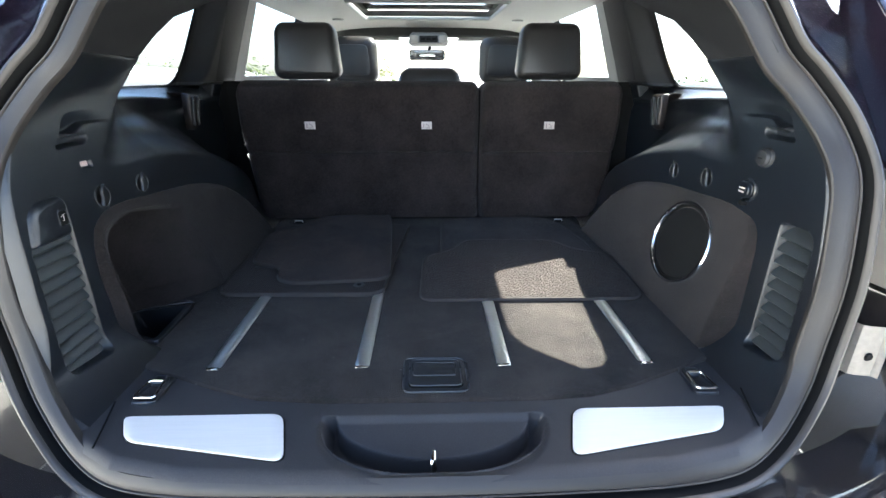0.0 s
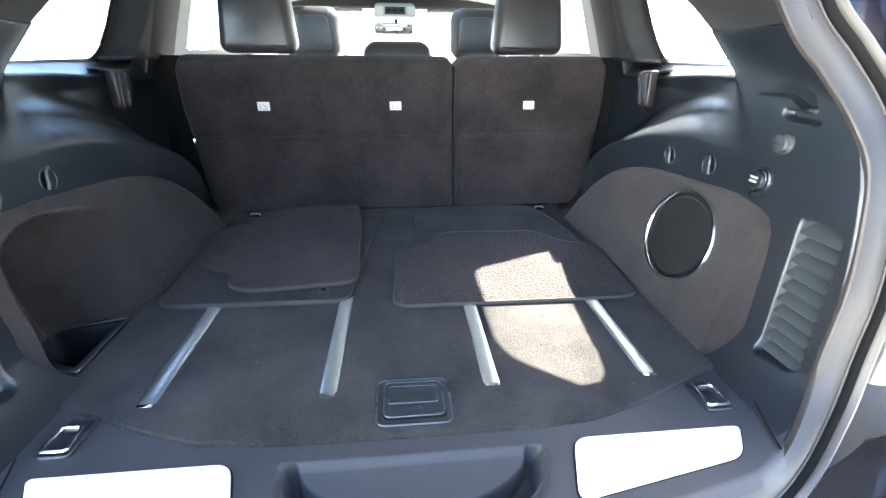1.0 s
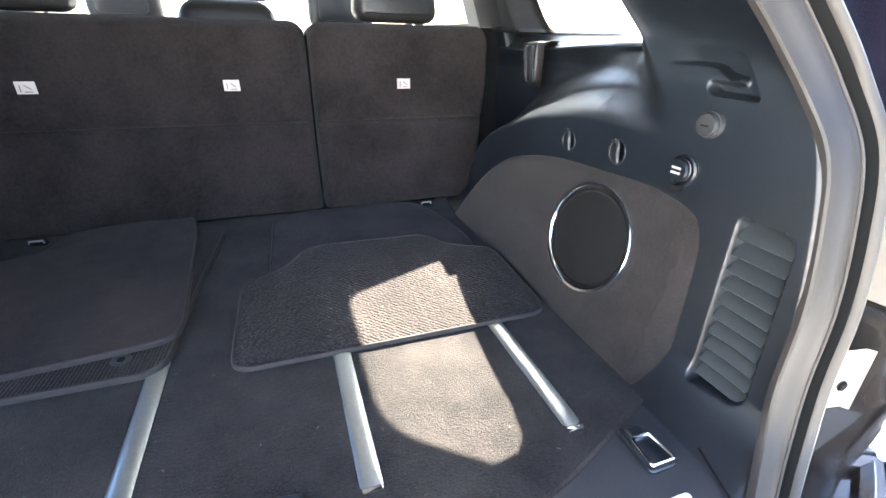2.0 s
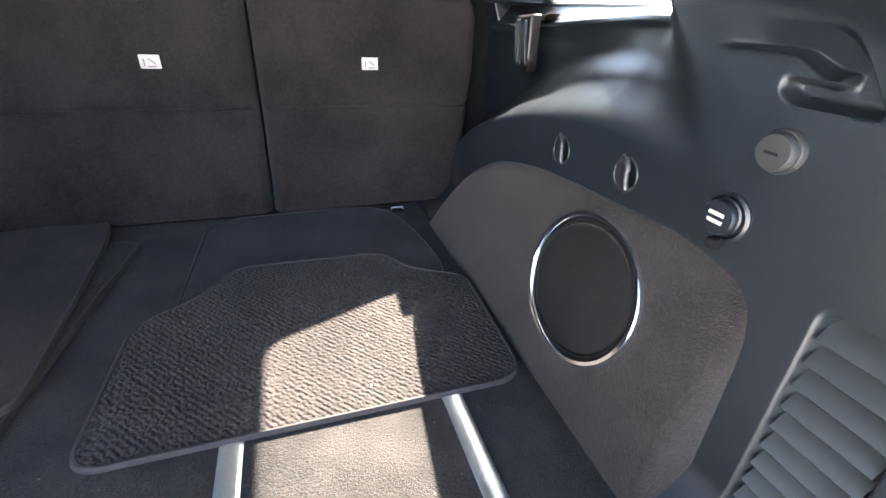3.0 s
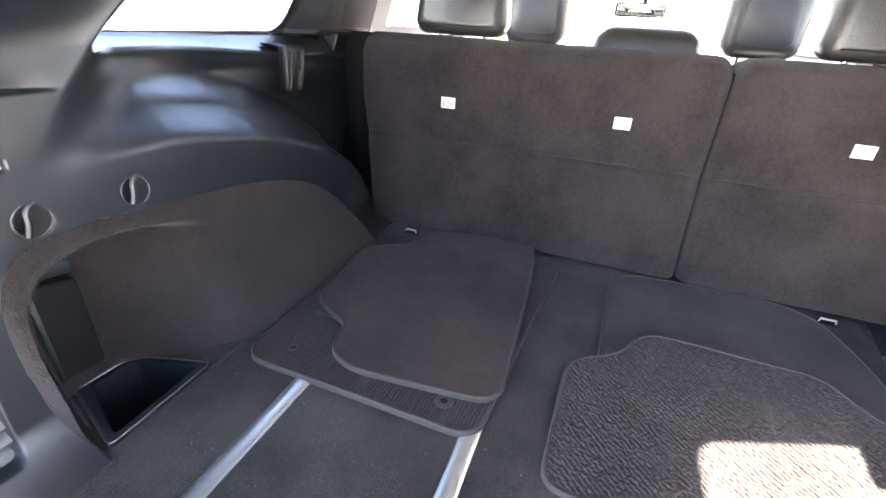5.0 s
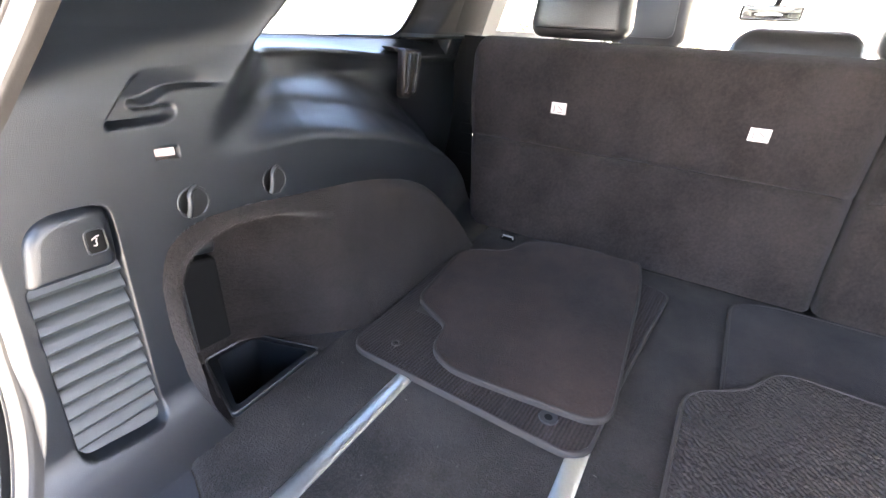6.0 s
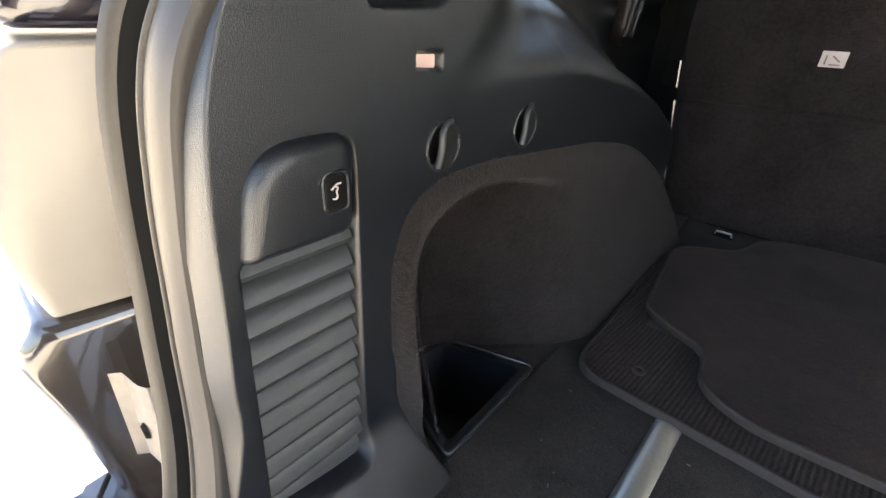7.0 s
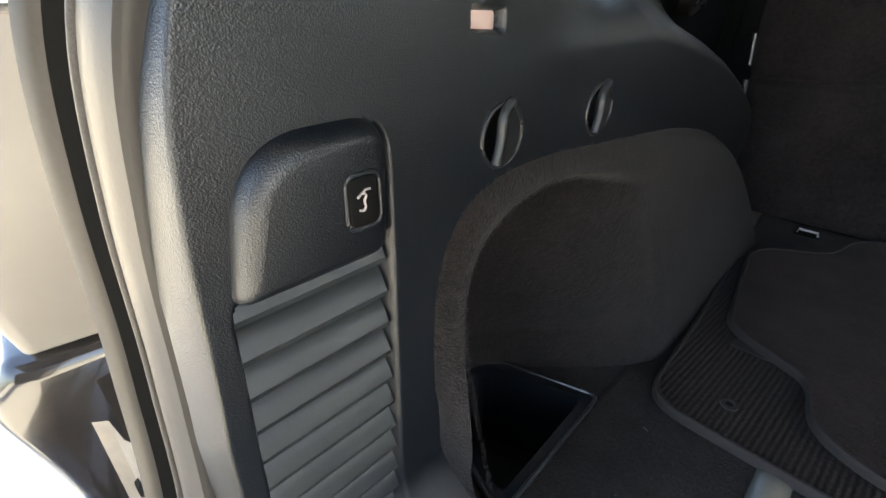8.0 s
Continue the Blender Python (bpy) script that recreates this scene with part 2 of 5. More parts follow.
def smooth_loop(pts, n=6, closed=True):
    """Catmull-Rom curve through the points."""
    pts = [Vector(p) for p in pts]
    k = len(pts)
    out = []
    for i in range(k if closed else k - 1):
        p = [pts[(i + j - 1) % k] if closed else pts[min(max(i + j - 1, 0), k - 1)] for j in range(4)]
        for s in range(n):
            u = s / n
            out.append(0.5 * ((2 * p[1]) + (p[2] - p[0]) * u + (2 * p[0] - 5 * p[1] + 4 * p[2] - p[3]) * u * u
                              + (3 * p[1] - p[0] - 3 * p[2] + p[3]) * u ** 3))
    if not closed:
        out.append(pts[-1])
    return out


def rounded(poly, r, seg=6):
    """A 2D polygon with its corners rounded by radius r (one value, or one per corner)."""
    out = []
    n = len(poly)
    for i in range(n):
        p0, p1, p2 = Vector(poly[i - 1]), Vector(poly[i]), Vector(poly[(i + 1) % n])
        ri = r[i] if isinstance(r, (list, tuple)) else r
        a, b = (p0 - p1), (p2 - p1)
        d = min(ri, a.length * 0.49, b.length * 0.49)
        s, e = p1 + a.normalized() * d, p1 + b.normalized() * d
        for k in range(seg + 1):
            u = k / seg
            out.append((1 - u) ** 2 * s + 2 * u * (1 - u) * p1 + u * u * e)
    return out


def slab(outline, place, t, r=0.002, seg=2, rim=True):
    """A plate from a 2D outline: place(u, v, w) maps into space, w from 0 to t, with a rounded upper rim."""
    bm = bmesh.new()
    n = len(outline)
    c = sum((Vector(p) for p in outline), Vector((0, 0))) / n
    rings = [(0.0, 0.0), (0.0, t - r)] + [(r * (1 - math.cos(a)), t - r + r * math.sin(a)) for a in [math.pi / 2 * (k + 1) / seg for k in range(seg)]]
    rows = []
    for inset, w in rings:
        row = []
        for p in outline:
            d = Vector(p) - c
            q = Vector(p) - d.normalized() * inset
            row.append(bm.verts.new(place(q.x, q.y, w)))
        rows.append(row)
    for a, b in zip(rows[:-1], rows[1:]):
        for i in range(n):
            bm.faces.new((a[i], a[(i + 1) % n], b[(i + 1) % n], b[i]))
    bm.faces.new(rows[-1])
    bm.faces.new(rows[0][::-1])
    bmesh.ops.triangulate(bm, faces=[f for f in bm.faces if len(f.verts) > 4])
    return bm


def tube(path, radius, seg=8, closed=False, bm=None):
    """A round bar along a path."""
    bm = bm or bmesh.new()
    path = [Vector(p) for p in path]
    n = len(path)
    rows = []
    for i, p in enumerate(path):
        a = path[(i - 1) % n] if closed or i else path[i]
        b = path[(i + 1) % n] if closed or i < n - 1 else path[i]
        d = (b - a).normalized()
        u = d.orthogonal().normalized() if abs(d.z) > 0.95 else d.cross(Vector((0, 0, 1))).normalized()
        v = d.cross(u)
        rows.append([bm.verts.new(p + radius * (math.cos(2 * math.pi * k / seg) * u + math.sin(2 * math.pi * k / seg) * v)) for k in range(seg)])
    for i in range(n if closed else n - 1):
        a, b = rows[i], rows[(i + 1) % n]
        for k in range(seg):
            bm.faces.new((a[k], a[(k + 1) % seg], b[(k + 1) % seg], b[k]))
    if not closed:
        bm.faces.new(rows[0][::-1])
        bm.faces.new(rows[-1])
    return bm


def lathe(profile, place, seg=32):
    """Turns (radius, height) pairs about the axis; place(u, v, w) maps into space."""
    bm = bmesh.new()
    rows = [[bm.verts.new(place(r * math.cos(2 * math.pi * k / seg), r * math.sin(2 * math.pi * k / seg), h)) for k in range(seg)] for r, h in profile]
    for a, b in zip(rows[:-1], rows[1:]):
        for k in range(seg):
            bm.faces.new((a[k], a[(k + 1) % seg], b[(k + 1) % seg], b[k]))
    bm.faces.new(rows[-1])
    return bm


def grid_faces(nu, nv, flip=False, wrap=False):
    fs = []
    for i in range(nu - 1 + (1 if wrap else 0)):
        i2 = (i + 1) % nu
        for j in range(nv - 1):
            f = (i * nv + j, i2 * nv + j, i2 * nv + j + 1, i * nv + j + 1)
            fs.append(f[::-1] if flip else f)
    return fs


def sdf(poly, Y, Z):
    """Signed distance to a polygon, inside negative."""
    d = np.full(Y.shape, 1e9)
    inside = np.zeros(Y.shape, bool)
    n = len(poly)
    for i in range(n):
        ay, az = poly[i][0], poly[i][1]
        by, bz = poly[(i + 1) % n][0], poly[(i + 1) % n][1]
        ey, ez = by - ay, bz - az
        t = np.clip(((Y - ay) * ey + (Z - az) * ez) / (ey * ey + ez * ez + 1e-12), 0, 1)
        d = np.minimum(d, np.hypot(Y - ay - t * ey, Z - az - t * ez))
        if abs(bz - az) > 1e-12:
            cross = ((az > Z) != (bz > Z)) & (Y < ey * (Z - az) / ez + ay)
            inside ^= cross
    return np.where(inside, -d, d)


def sstep(a, b, x):
    t = np.clip((x - a) / (b - a), 0, 1)
    return t * t * (3 - 2 * t)


# ---- ground and surroundings ----
def ground():
    n = 24
    verts, faces = [], []
    for i in range(n + 1):
        for j in range(n + 1):
            u, v = (i / n * 2 - 1), (j / n * 2 - 1)
            verts.append((math.copysign(abs(u) ** 3, u) * 1500, math.copysign(abs(v) ** 3, v) * 1500, -0.82))
    faces = grid_faces(n + 1, n + 1)
    g = mesh_ob("ground", verts, faces, M_CONCRETE, smooth=False)
    tagged(g, "pale sunlit concrete yard around the car", "ground", kind="structure")


ground()


def hedge(at, length, height, seed, turn=0):
    """A far bank of shrubs: many small leaf clumps with an uneven outline."""
    rnd = random.Random(seed)
    bm = bmesh.new()
    for _ in range(int(length * 120)):
        u = rnd.uniform(-0.5, 0.5)
        top = height * (0.55 + 0.45 * noise.noise(Vector((u * length * 0.6 + seed, 0, 0))))
        c = Vector((rnd.uniform(-0.8, 0.8), u * length, abs(rnd.gauss(0.5, 0.35)) * top))
        s = rnd.uniform(0.06, 0.22)
        a = Vector((rnd.uniform(-1, 1), rnd.uniform(-1, 1), rnd.uniform(-1, 1))).normalized()
        b = a.orthogonal().normalized()
        cc = a.cross(b)
        vs = [bm.verts.new(c + s * p) for p in (a, b * 0.6, -a, -b * 0.6, a * 0.3 + cc * 0.5)]
        for f in ((0, 1, 4), (1, 2, 4), (2, 3, 4), (3, 0, 4)):
            bm.faces.new([vs[k] for k in f])
    ob = part("hedge", bm, M_LEAF)
    ob.matrix_world = pose(*at, 0, 0, turn)
    tagged(ob, "yellow-green shrubs along the edge of the yard", "hedge", kind="stuff")
    return ob


hedge((-30, 62, -0.82), 56, 3.6, 3, 90)
hedge((24, 25, -0.82), 40, 1.5, 8)

# ---- shell of the car: opening, seal, side walls ----
# inner edge of the tailgate opening, right half, from sill centre up to roof centre
OPEN_R = [(0.0, -0.236, -0.012), (0.20, -0.233, -0.012), (0.36, -0.224, -0.014), (0.47, -0.200, -0.018), (0.54, -0.163, -0.006),
          (0.598, -0.122, 0.045), (0.620, -0.101, 0.118), (0.629, -0.090, 0.213), (0.631, -0.072, 0.305), (0.630, -0.050, 0.380),
          (0.616, -0.014, 0.441), (0.575, 0.012, 0.500), (0.530, 0.024, 0.545), (0.474, 0.050, 0.632), (0.415, 0.090, 0.700),
          (0.32, 0.135, 0.750), (0.17, 0.165, 0.775), (0.0, 0.172, 0.780)]


def soft_interp(z, zs, ys, span=0.035):
    """Linear interpolation, smoothed over a span."""
    return sum(np.interp(z + d, zs, ys) for d in np.linspace(-span, span, 9)) / 9


def forward_left(z):
    """How much further forward the opening's edge lies on the left, by height."""
    return float(soft_interp(z, [0.0, 0.045, 0.118, 0.18, 0.24, 0.30, 0.335, 0.38, 0.45], [0.0, 0.009, 0.017, 0.021, 0.018, 0.010, 0.006, 0.001, 0.0]))


OPEN = OPEN_R + [(-0.988 * x * (y + forward_left(z) + 0.689) / (y + 0.689), y + forward_left(z) - 0.001 * min(1, abs(x) / 0.5), z) for x, y, z in OPEN_R[-2:0:-1]]
LOOP = smooth_loop(OPEN, 8)


def sweep_loop(profile, keep=None):
    """Sweeps an (outward, rearward) profile round the tailgate opening."""
    mid = Vector((0, -0.04, 0.36))
    rows = []
    n = len(LOOP)
    back = Vector((0, -0.96, 0.28))
    for i, p in enumerate(LOOP):
        d = (LOOP[(i + 1) % n] - LOOP[i - 1]).normalized()
        o = d.cross(back).normalized()
        if o.dot(p - mid) < 0:
            o = -o
        low = 0.35 + 0.65 * min(1.0, max(0.0, p.z / 0.10))
        part_in = 1.0 - 0.9 * min(1.0, max(0.0, -p.x / 0.4))
        rows.append([p + o * (a * low * part_in if a < 0 else a) + back * b for a, b in profile])
    idx = [i for i in range(n) if keep is None or keep(LOOP[i])]
    verts = [v for i in range(n) for v in rows[i]]
    m = len(profile)
    faces = []
    s = set(idx)
    for i in range(n):
        j = (i + 1) % n
        if i in s and j in s:
            for k in range(m - 1):
                faces.append((i * m + k, j * m + k, j * m + k + 1, i * m + k + 1))
    return verts, faces


seal = thing("weatherstrip", "grey-black rubber weatherstrip round the open tailgate frame", "weatherstrip")
v, f = sweep_loop([(-0.0130, -0.012), (-0.0135, -0.005), (-0.0120, -0.0022), (-0.008, -0.0014), (0.0, 0.0006), (0.005, 0.0034), (0.010, 0.0056), (0.015, 0.0067), (0.0186, 0.0066), (0.0198, 0.005), (0.0201, -0.004)])
mesh_ob("inner_band", v, f, M_RUBBER, seal, sharp=28)
v, f = sweep_loop([(0.0202, -0.004), (0.0202, 0.0070), (0.0207, 0.0084), (0.0215, 0.0089), (0.0223, 0.0084), (0.0228, 0.0068), (0.0231, -0.006)])
mesh_ob("ridge", v, f, M_RIDGE, seal, sharp=80)
# groove, with the shade on the bulb's inner flank put in as black
v, f = sweep_loop([(0.0230, -0.006), (0.0250, -0.010), (0.0275, -0.010), (0.0305, -0.004), (0.0330, 0.0052), (0.0347, 0.0138)])
mesh_ob("groove", v, f, M_BLACK, seal)
v, f = sweep_loop([(0.0346, 0.0134), (0.0352, 0.0158), (0.0370, 0.0188), (0.0400, 0.0210), (0.0435, 0.0202), (0.0462, 0.0162), (0.0475, 0.008), (0.0475, -0.02)])
mesh_ob("bulb", v, f, M_BULB, seal)

shell = thing("car_body", "dark glossy painted rear body of the car, tailgate open", "car body", kind="structure")
v, f = sweep_loop([(0.0475, 0.002), (0.052, 0.005), (0.059, 0.002), (0.070, -0.010), (0.080, -0.030), (0.115, -0.050), (0.17, -0.060), (0.21, -0.085)], lambda p: p.z > 0.37)
mesh_ob("quarter_panel", v, f, M_PAINT, shell)
v, f = sweep_loop([(0.0475, 0.000), (0.0515, 0.003), (0.056, -0.002), (0.059, -0.05)], lambda p: p.z < 0.41)
mesh_ob("flange", v, f, M_PAINT, shell)


def edge_y(z):
    """Rear edge of the side trim at a height."""
    zs = [-0.01, 0.045, 0.118, 0.213, 0.305, 0.380, 0.441, 0.5, 0.56, 0.632, 0.70, 0.75, 0.80]
    ys = [-0.150, -0.116, -0.098, -0.087, -0.069, -0.047, -0.010, 0.020, 0.036, 0.060, 0.100, 0.146, 0.21]
    return soft_interp(z, zs, ys)


def liner_x(z):
    return 0.553 + 0.225 * z


def shoulder(y):
    """Height at which the side trim starts to fall outwards, along the wheel arch."""
    return np.interp(y, [0.20, 0.33, 0.37, 0.45, 0.505, 0.57, 0.664, 0.75, 0.80, 0.87, 0.93, 0.98, 1.02],
                     [0.361, 0.361, 0.356, 0.342, 0.332, 0.314, 0.281, 0.242, 0.210, 0.156, 0.095, 0.035, -0.01])


def tilt_x(z):
    return 0.757 - 0.35 * (z - 0.49)


def pillar_edge(z):
    """Front edge of the rear pillar: distance from the middle, and place along the car."""
    zs = [0.36, 0.42, 0.484, 0.5, 0.557, 0.60, 0.646, 0.662, 0.687, 0.74, 0.80]
    return (np.interp(z, zs, [0.616, 0.616, 0.614, 0.610, 0.594, 0.588, 0.581, 0.579, 0.576, 0.568, 0.555]),
            np.interp(z, zs, [0.140, 0.185, 0.243, 0.258, 0.312, 0.376, 0.460, 0.520, 0.600, 0.76, 0.92]))


def window_front(z):
    return np.interp(z, [0.44, 0.49, 0.53, 0.60, 0.667, 0.734, 0.80], [0.80, 0.80, 0.835, 0.862, 0.880, 0.900, 0.915])


# quarter window opening in the side trim, (along the car, height)
WINDOW = rounded([(0.335, 0.4895), (0.806, 0.4895), (0.846, 0.56), (0.868, 0.66), (0.890, 0.757), (0.56, 0.757), (0.332, 0.602)],
                 [0.02, 0.050, 0.10, 0.05, 0.035, 0.08, 0.05], 8)


HANDLE = rounded([(0.182, 0.461), (0.125, 0.4625), (0.105, 0.461), (0.092, 0.454), (0.080, 0.449), (0.070, 0.449), (0.068, 0.444), (0.078, 0.441),
          (0.098, 0.4435), (0.107, 0.441), (0.106, 0.434), (0.096, 0.429), (0.035, 0.428), (0.058, 0.455), (0.082, 0.481), (0.182, 0.486)],
                 [0.004, 0.02, 0.01, 0.01, 0.01, 0.003, 0.003, 0.006, 0.01, 0.004, 0.004, 0.006, 0.006, 0.02, 0.02, 0.004], 5)
VENT_R = rounded([(0.0200, 0.286), (-0.052, 0.286), (-0.067, 0.051), (0.0135, 0.040)], [0.015, 0.022, 0.02, 0.015])
VENT_L = rounded([(0.044, 0.333), (-0.020, 0.330), (-0.034, 0.272), (-0.0430, 0.264), (-0.0585, 0.044), (0.034, 0.034)], [0.020, 0.02, 0.004, 0.003, 0.014, 0.02])


ARCH_TOP = [(0.17, 0.287), (0.24, 0.283), (0.36, 0.271),
        (0.46, 0.256), (0.55, 0.235), (0.62, 0.209), (0.68, 0.172), (0.74, 0.113), (0.785, 0.055), (0.812, 0.002)]
# rear edge of the carpeted panel: steeper and further back on the subwoofer's side
ARCH = {1: [(0.050, 0.002), (0.0525, 0.08), (0.054, 0.137), (0.056, 0.204), (0.060, 0.232), (0.068, 0.255), (0.086, 0.273), (0.106, 0.279), (0.135, 0.284)] + ARCH_TOP,
        -1: [(0.082, 0.002), (0.073, 0.08), (0.069, 0.137), (0.070, 0.190), (0.074, 0.225), (0.090, 0.262), (0.120, 0.281)] + ARCH_TOP}


def side_wall(s):
    """Moulded side trim: a height field x(y, z) with arch bulge, ledge, vent recess, grip recess and hook dishes."""
    zz = np.concatenate([np.linspace(-0.004, 0.440, 200), np.linspace(0.4415, 0.500, 70), np.linspace(0.504, 0.795, 64)])
    nz = len(zz)
    t = np.concatenate([np.linspace(0, 0.15, 140, endpoint=False), np.linspace(0.15, 0.46, 230, endpoint=False), np.linspace(0.46, 1.0, 110)])
    ny = len(t)
    Z = np.repeat(zz[None, :], ny, 0)
    y0 = edge_y(Z) - 0.002
    if s < 0:
        y0 = y0 + np.interp(Z, zz, [forward_left(z) + 0.003 - 0.0045 * sstep(0.13, 0.20, z) for z in zz])
    T = np.repeat(t[:, None], nz, 1)
    Y = y0 + T * (1.02 - y0)
    ex, ey = pillar_edge(Z)
    # flat wall below, bowed pillar above
    ox = np.interp(Z, [p[2] for p in OPEN_R[7:]], [p[0] for p in OPEN_R[7:]]) - 0.002
    up = sstep(0.425, 0.51, Z)
    u = np.clip((Y - y0) / (ey - y0), 0, 1)
    flat = 0.616 - 0.072 * np.clip(1 - (Z + 0.004) / 0.075, 0, 1) ** 2 + 0.036 * sstep(0.72, 0.95, Y) * sstep(0.30, 0.05, Z)
    bowed = ox + (ex - ox) * u + 0.028 * np.sin(u * math.pi) ** 0.7
    X = flat * (1 - up) + bowed * up + 0.012 * sstep(0.553, 0.562, Z)
    # behind the carpeted panel the trim lies deeper
    arch = sdf([(p.x, p.y) for p in smooth_loop([(y, z, 0) for y, z in ARCH[s]], 4, closed=False)] + [(0.812, -0.2), (0.08, -0.2)], Y, Z)
    behind = sstep(-0.003, -0.014, arch)
    X = X * (1 - behind) + (liner_x(Z) + (0.005 if s > 0 else 0.014 + 0.16 * (Y < 0.42))) * behind
    # bowl over the wheel arch, its ledge, and the plane of the window
    u = Z - shoulder(Y)
    cap = 0.692 + 0.060 * sstep(0.30, 0.56, Y) + 0.014 * sstep(0.62, 0.78, Y)
    fall = (cap - 0.616) * (0.56 * sstep(-0.010, 0.046, u) + 0.44 * sstep(0.030, 0.105, u))
    hollow = 0.008 * np.exp(-((Z - 0.425) / 0.016) ** 2)
    lip = 0.476 - 0.028 * sstep(0.35, 0.90, Y)
    bowl = flat + np.clip(fall, 0, None) + hollow * sstep(0.02, 0.10, u) - 0.004 * np.exp(-((Z - lip + 0.006) / 0.006) ** 2) * (Z < 0.49)
    ledge = np.clip((Z - lip) / (0.4885 - lip), 0, 1) ** 0.9
    bowl = bowl + (0.803 - cap) * ledge
    upper = tilt_x(Z) + 0.045 - 0.058 * sstep(0.004, 0.065, Y - window_front(Z))
    w = sstep(0.484, 0.492, Z)
    bowl = bowl * (1 - w) + upper * w
    along = sstep(0.0, 1.0, (Y - ey) / (0.135 - 0.070 * sstep(0.43, 0.505, Z)))
    X = X + along * (bowl - X) * (1 - behind)
    # rolled rear edge, broad and soft
    e = np.clip(1 - (Y - y0) / (0.011 if s > 0 else 0.0095), 0, 1)
    X = X + (0.010 if s > 0 else 0.010 + 0.010 * sstep(0.0, 0.12, Z) * sstep(0.45, 0.36, Z)) * e ** (1.45 if s > 0 else 1.25)
    # vent recess
    d = sdf([(p[0], p[1]) for p in (VENT_R if s > 0 else VENT_L)], Y, Z)
    front = np.interp(Z, [0.03, 0.30], [0.0125, 0.0195] if s > 0 else [0.034, 0.0435])
    X = X + 0.028 * sstep(0.0025, -0.0035, d) * np.clip((front + 0.001 - Y) / 0.012, 0, 1)
    # grip recess
    dy, dz = (0.006, -0.008) if s > 0 else (0.026, -0.0205)
    d = sdf([(p[0] + dy, p[1] + dz) for p in HANDLE], Y, Z)
    X = X + 0.017 * sstep(0.0032, -0.0034, d) * sstep(0.486 + dz, 0.447 + dz, Z) * sstep(0.186 + dy, 0.120 + dy, Y)
    # hook dishes
    for hy, hz in HOOKS[s]:
        r = np.hypot(Y - hy, Z - hz)
        X = X + 0.022 * sstep(0.0200, 0.0172, r)
    if s < 0:
        d = sdf([(0.102, 0.378), (0.102, 0.368), (0.128, 0.366), (0.128, 0.377)], Y, Z)
        X = X + 0.012 * sstep(0.001, -0.002, d)
    # window opening: rim points drawn onto its outline, faces within taken out
    win = [(p[0], p[1]) for p in WINDOW]
    d = sdf(win, Y, Z)
    gy = (sdf(win, Y + 1e-4, Z) - d) / 1e-4
    gz = (sdf(win, Y, Z + 1e-4) - d) / 1e-4
    near = np.abs(d) < 0.0042
    Y, Z = np.where(near, Y - d * gy, Y), np.where(near, Z - d * gz, Z)
    inside = ((d < 0) | near).reshape(-1)
    rows = np.array(grid_faces(ny, nz, flip=(s < 0)))
    rows = rows[~inside[rows].all(1)]
    verts = np.stack([s * X, Y, Z], -1).reshape(-1, 3)
    mid = verts[rows].mean(1)
    cover = (mid[:, 2] > 0.499) & (mid[:, 1] > window_front(mid[:, 2]) - 0.03)
    return verts, rows[~cover], rows[cover]


def loose(verts, faces):
    """The faces with only the points that they use."""
    used, index = np.unique(faces, return_inverse=True)
    return verts[used], index.reshape(-1, 4).tolist()


HOOKS = {1: ((0.387, 0.302), (0.252, 0.312)), -1: ((0.132, 0.308), (0.253, 0.306))}


def slats(parent, s):
    """Louvre slats in the vent recess, each a wedge of its own."""
    zs = 0.2685 - 0.0235 * np.arange(10) if s > 0 else 0.262 - 0.0220 * np.arange(11)
    for z in zs:
        q = (z - 0.03) / 0.25
        if s > 0:
            ya, yb = -0.066 + 0.014 * q, 0.0070 + 0.0078 * q
        else:
            ya, yb = -0.0622 + 0.0165 * q, 0.0315 + 0.0070 * q
        h = 0.023 if s > 0 else 0.0213
        prof = [(0.027, z + h * 0.60), (0.012, z + h * 0.12), (0.0060, z - h * 0.22), (0.0042, z - h * 0.34), (0.0058, z - h * 0.42), (0.028, z - h * 0.36)]
        if s < 0:
            prof = [(0.020, z + h * 0.70), (0.0120, z + h * 0.46), (0.0078, z + h * 0.14), (0.0048, z - h * 0.16), (0.0056, z - h * 0.32), (0.024, z - h * 0.34)]
        bm = bmesh.new()
        rows = []
        for k, y in enumerate((ya, ya + 0.002, yb - 0.003, yb)):
            rows.append([bm.verts.new((s * (0.614 + a), y, b)) for a, b in prof])
        for a, b in zip(rows[:-1], rows[1:]):
            for k in range(6):
                bm.faces.new((a[k], a[(k + 1) % 6], b[(k + 1) % 6], b[k]))
        bm.faces.new(rows[0])
        bm.faces.new(rows[-1][::-1])
        part("slat", bm, M_SLAT, parent, sharp=30)


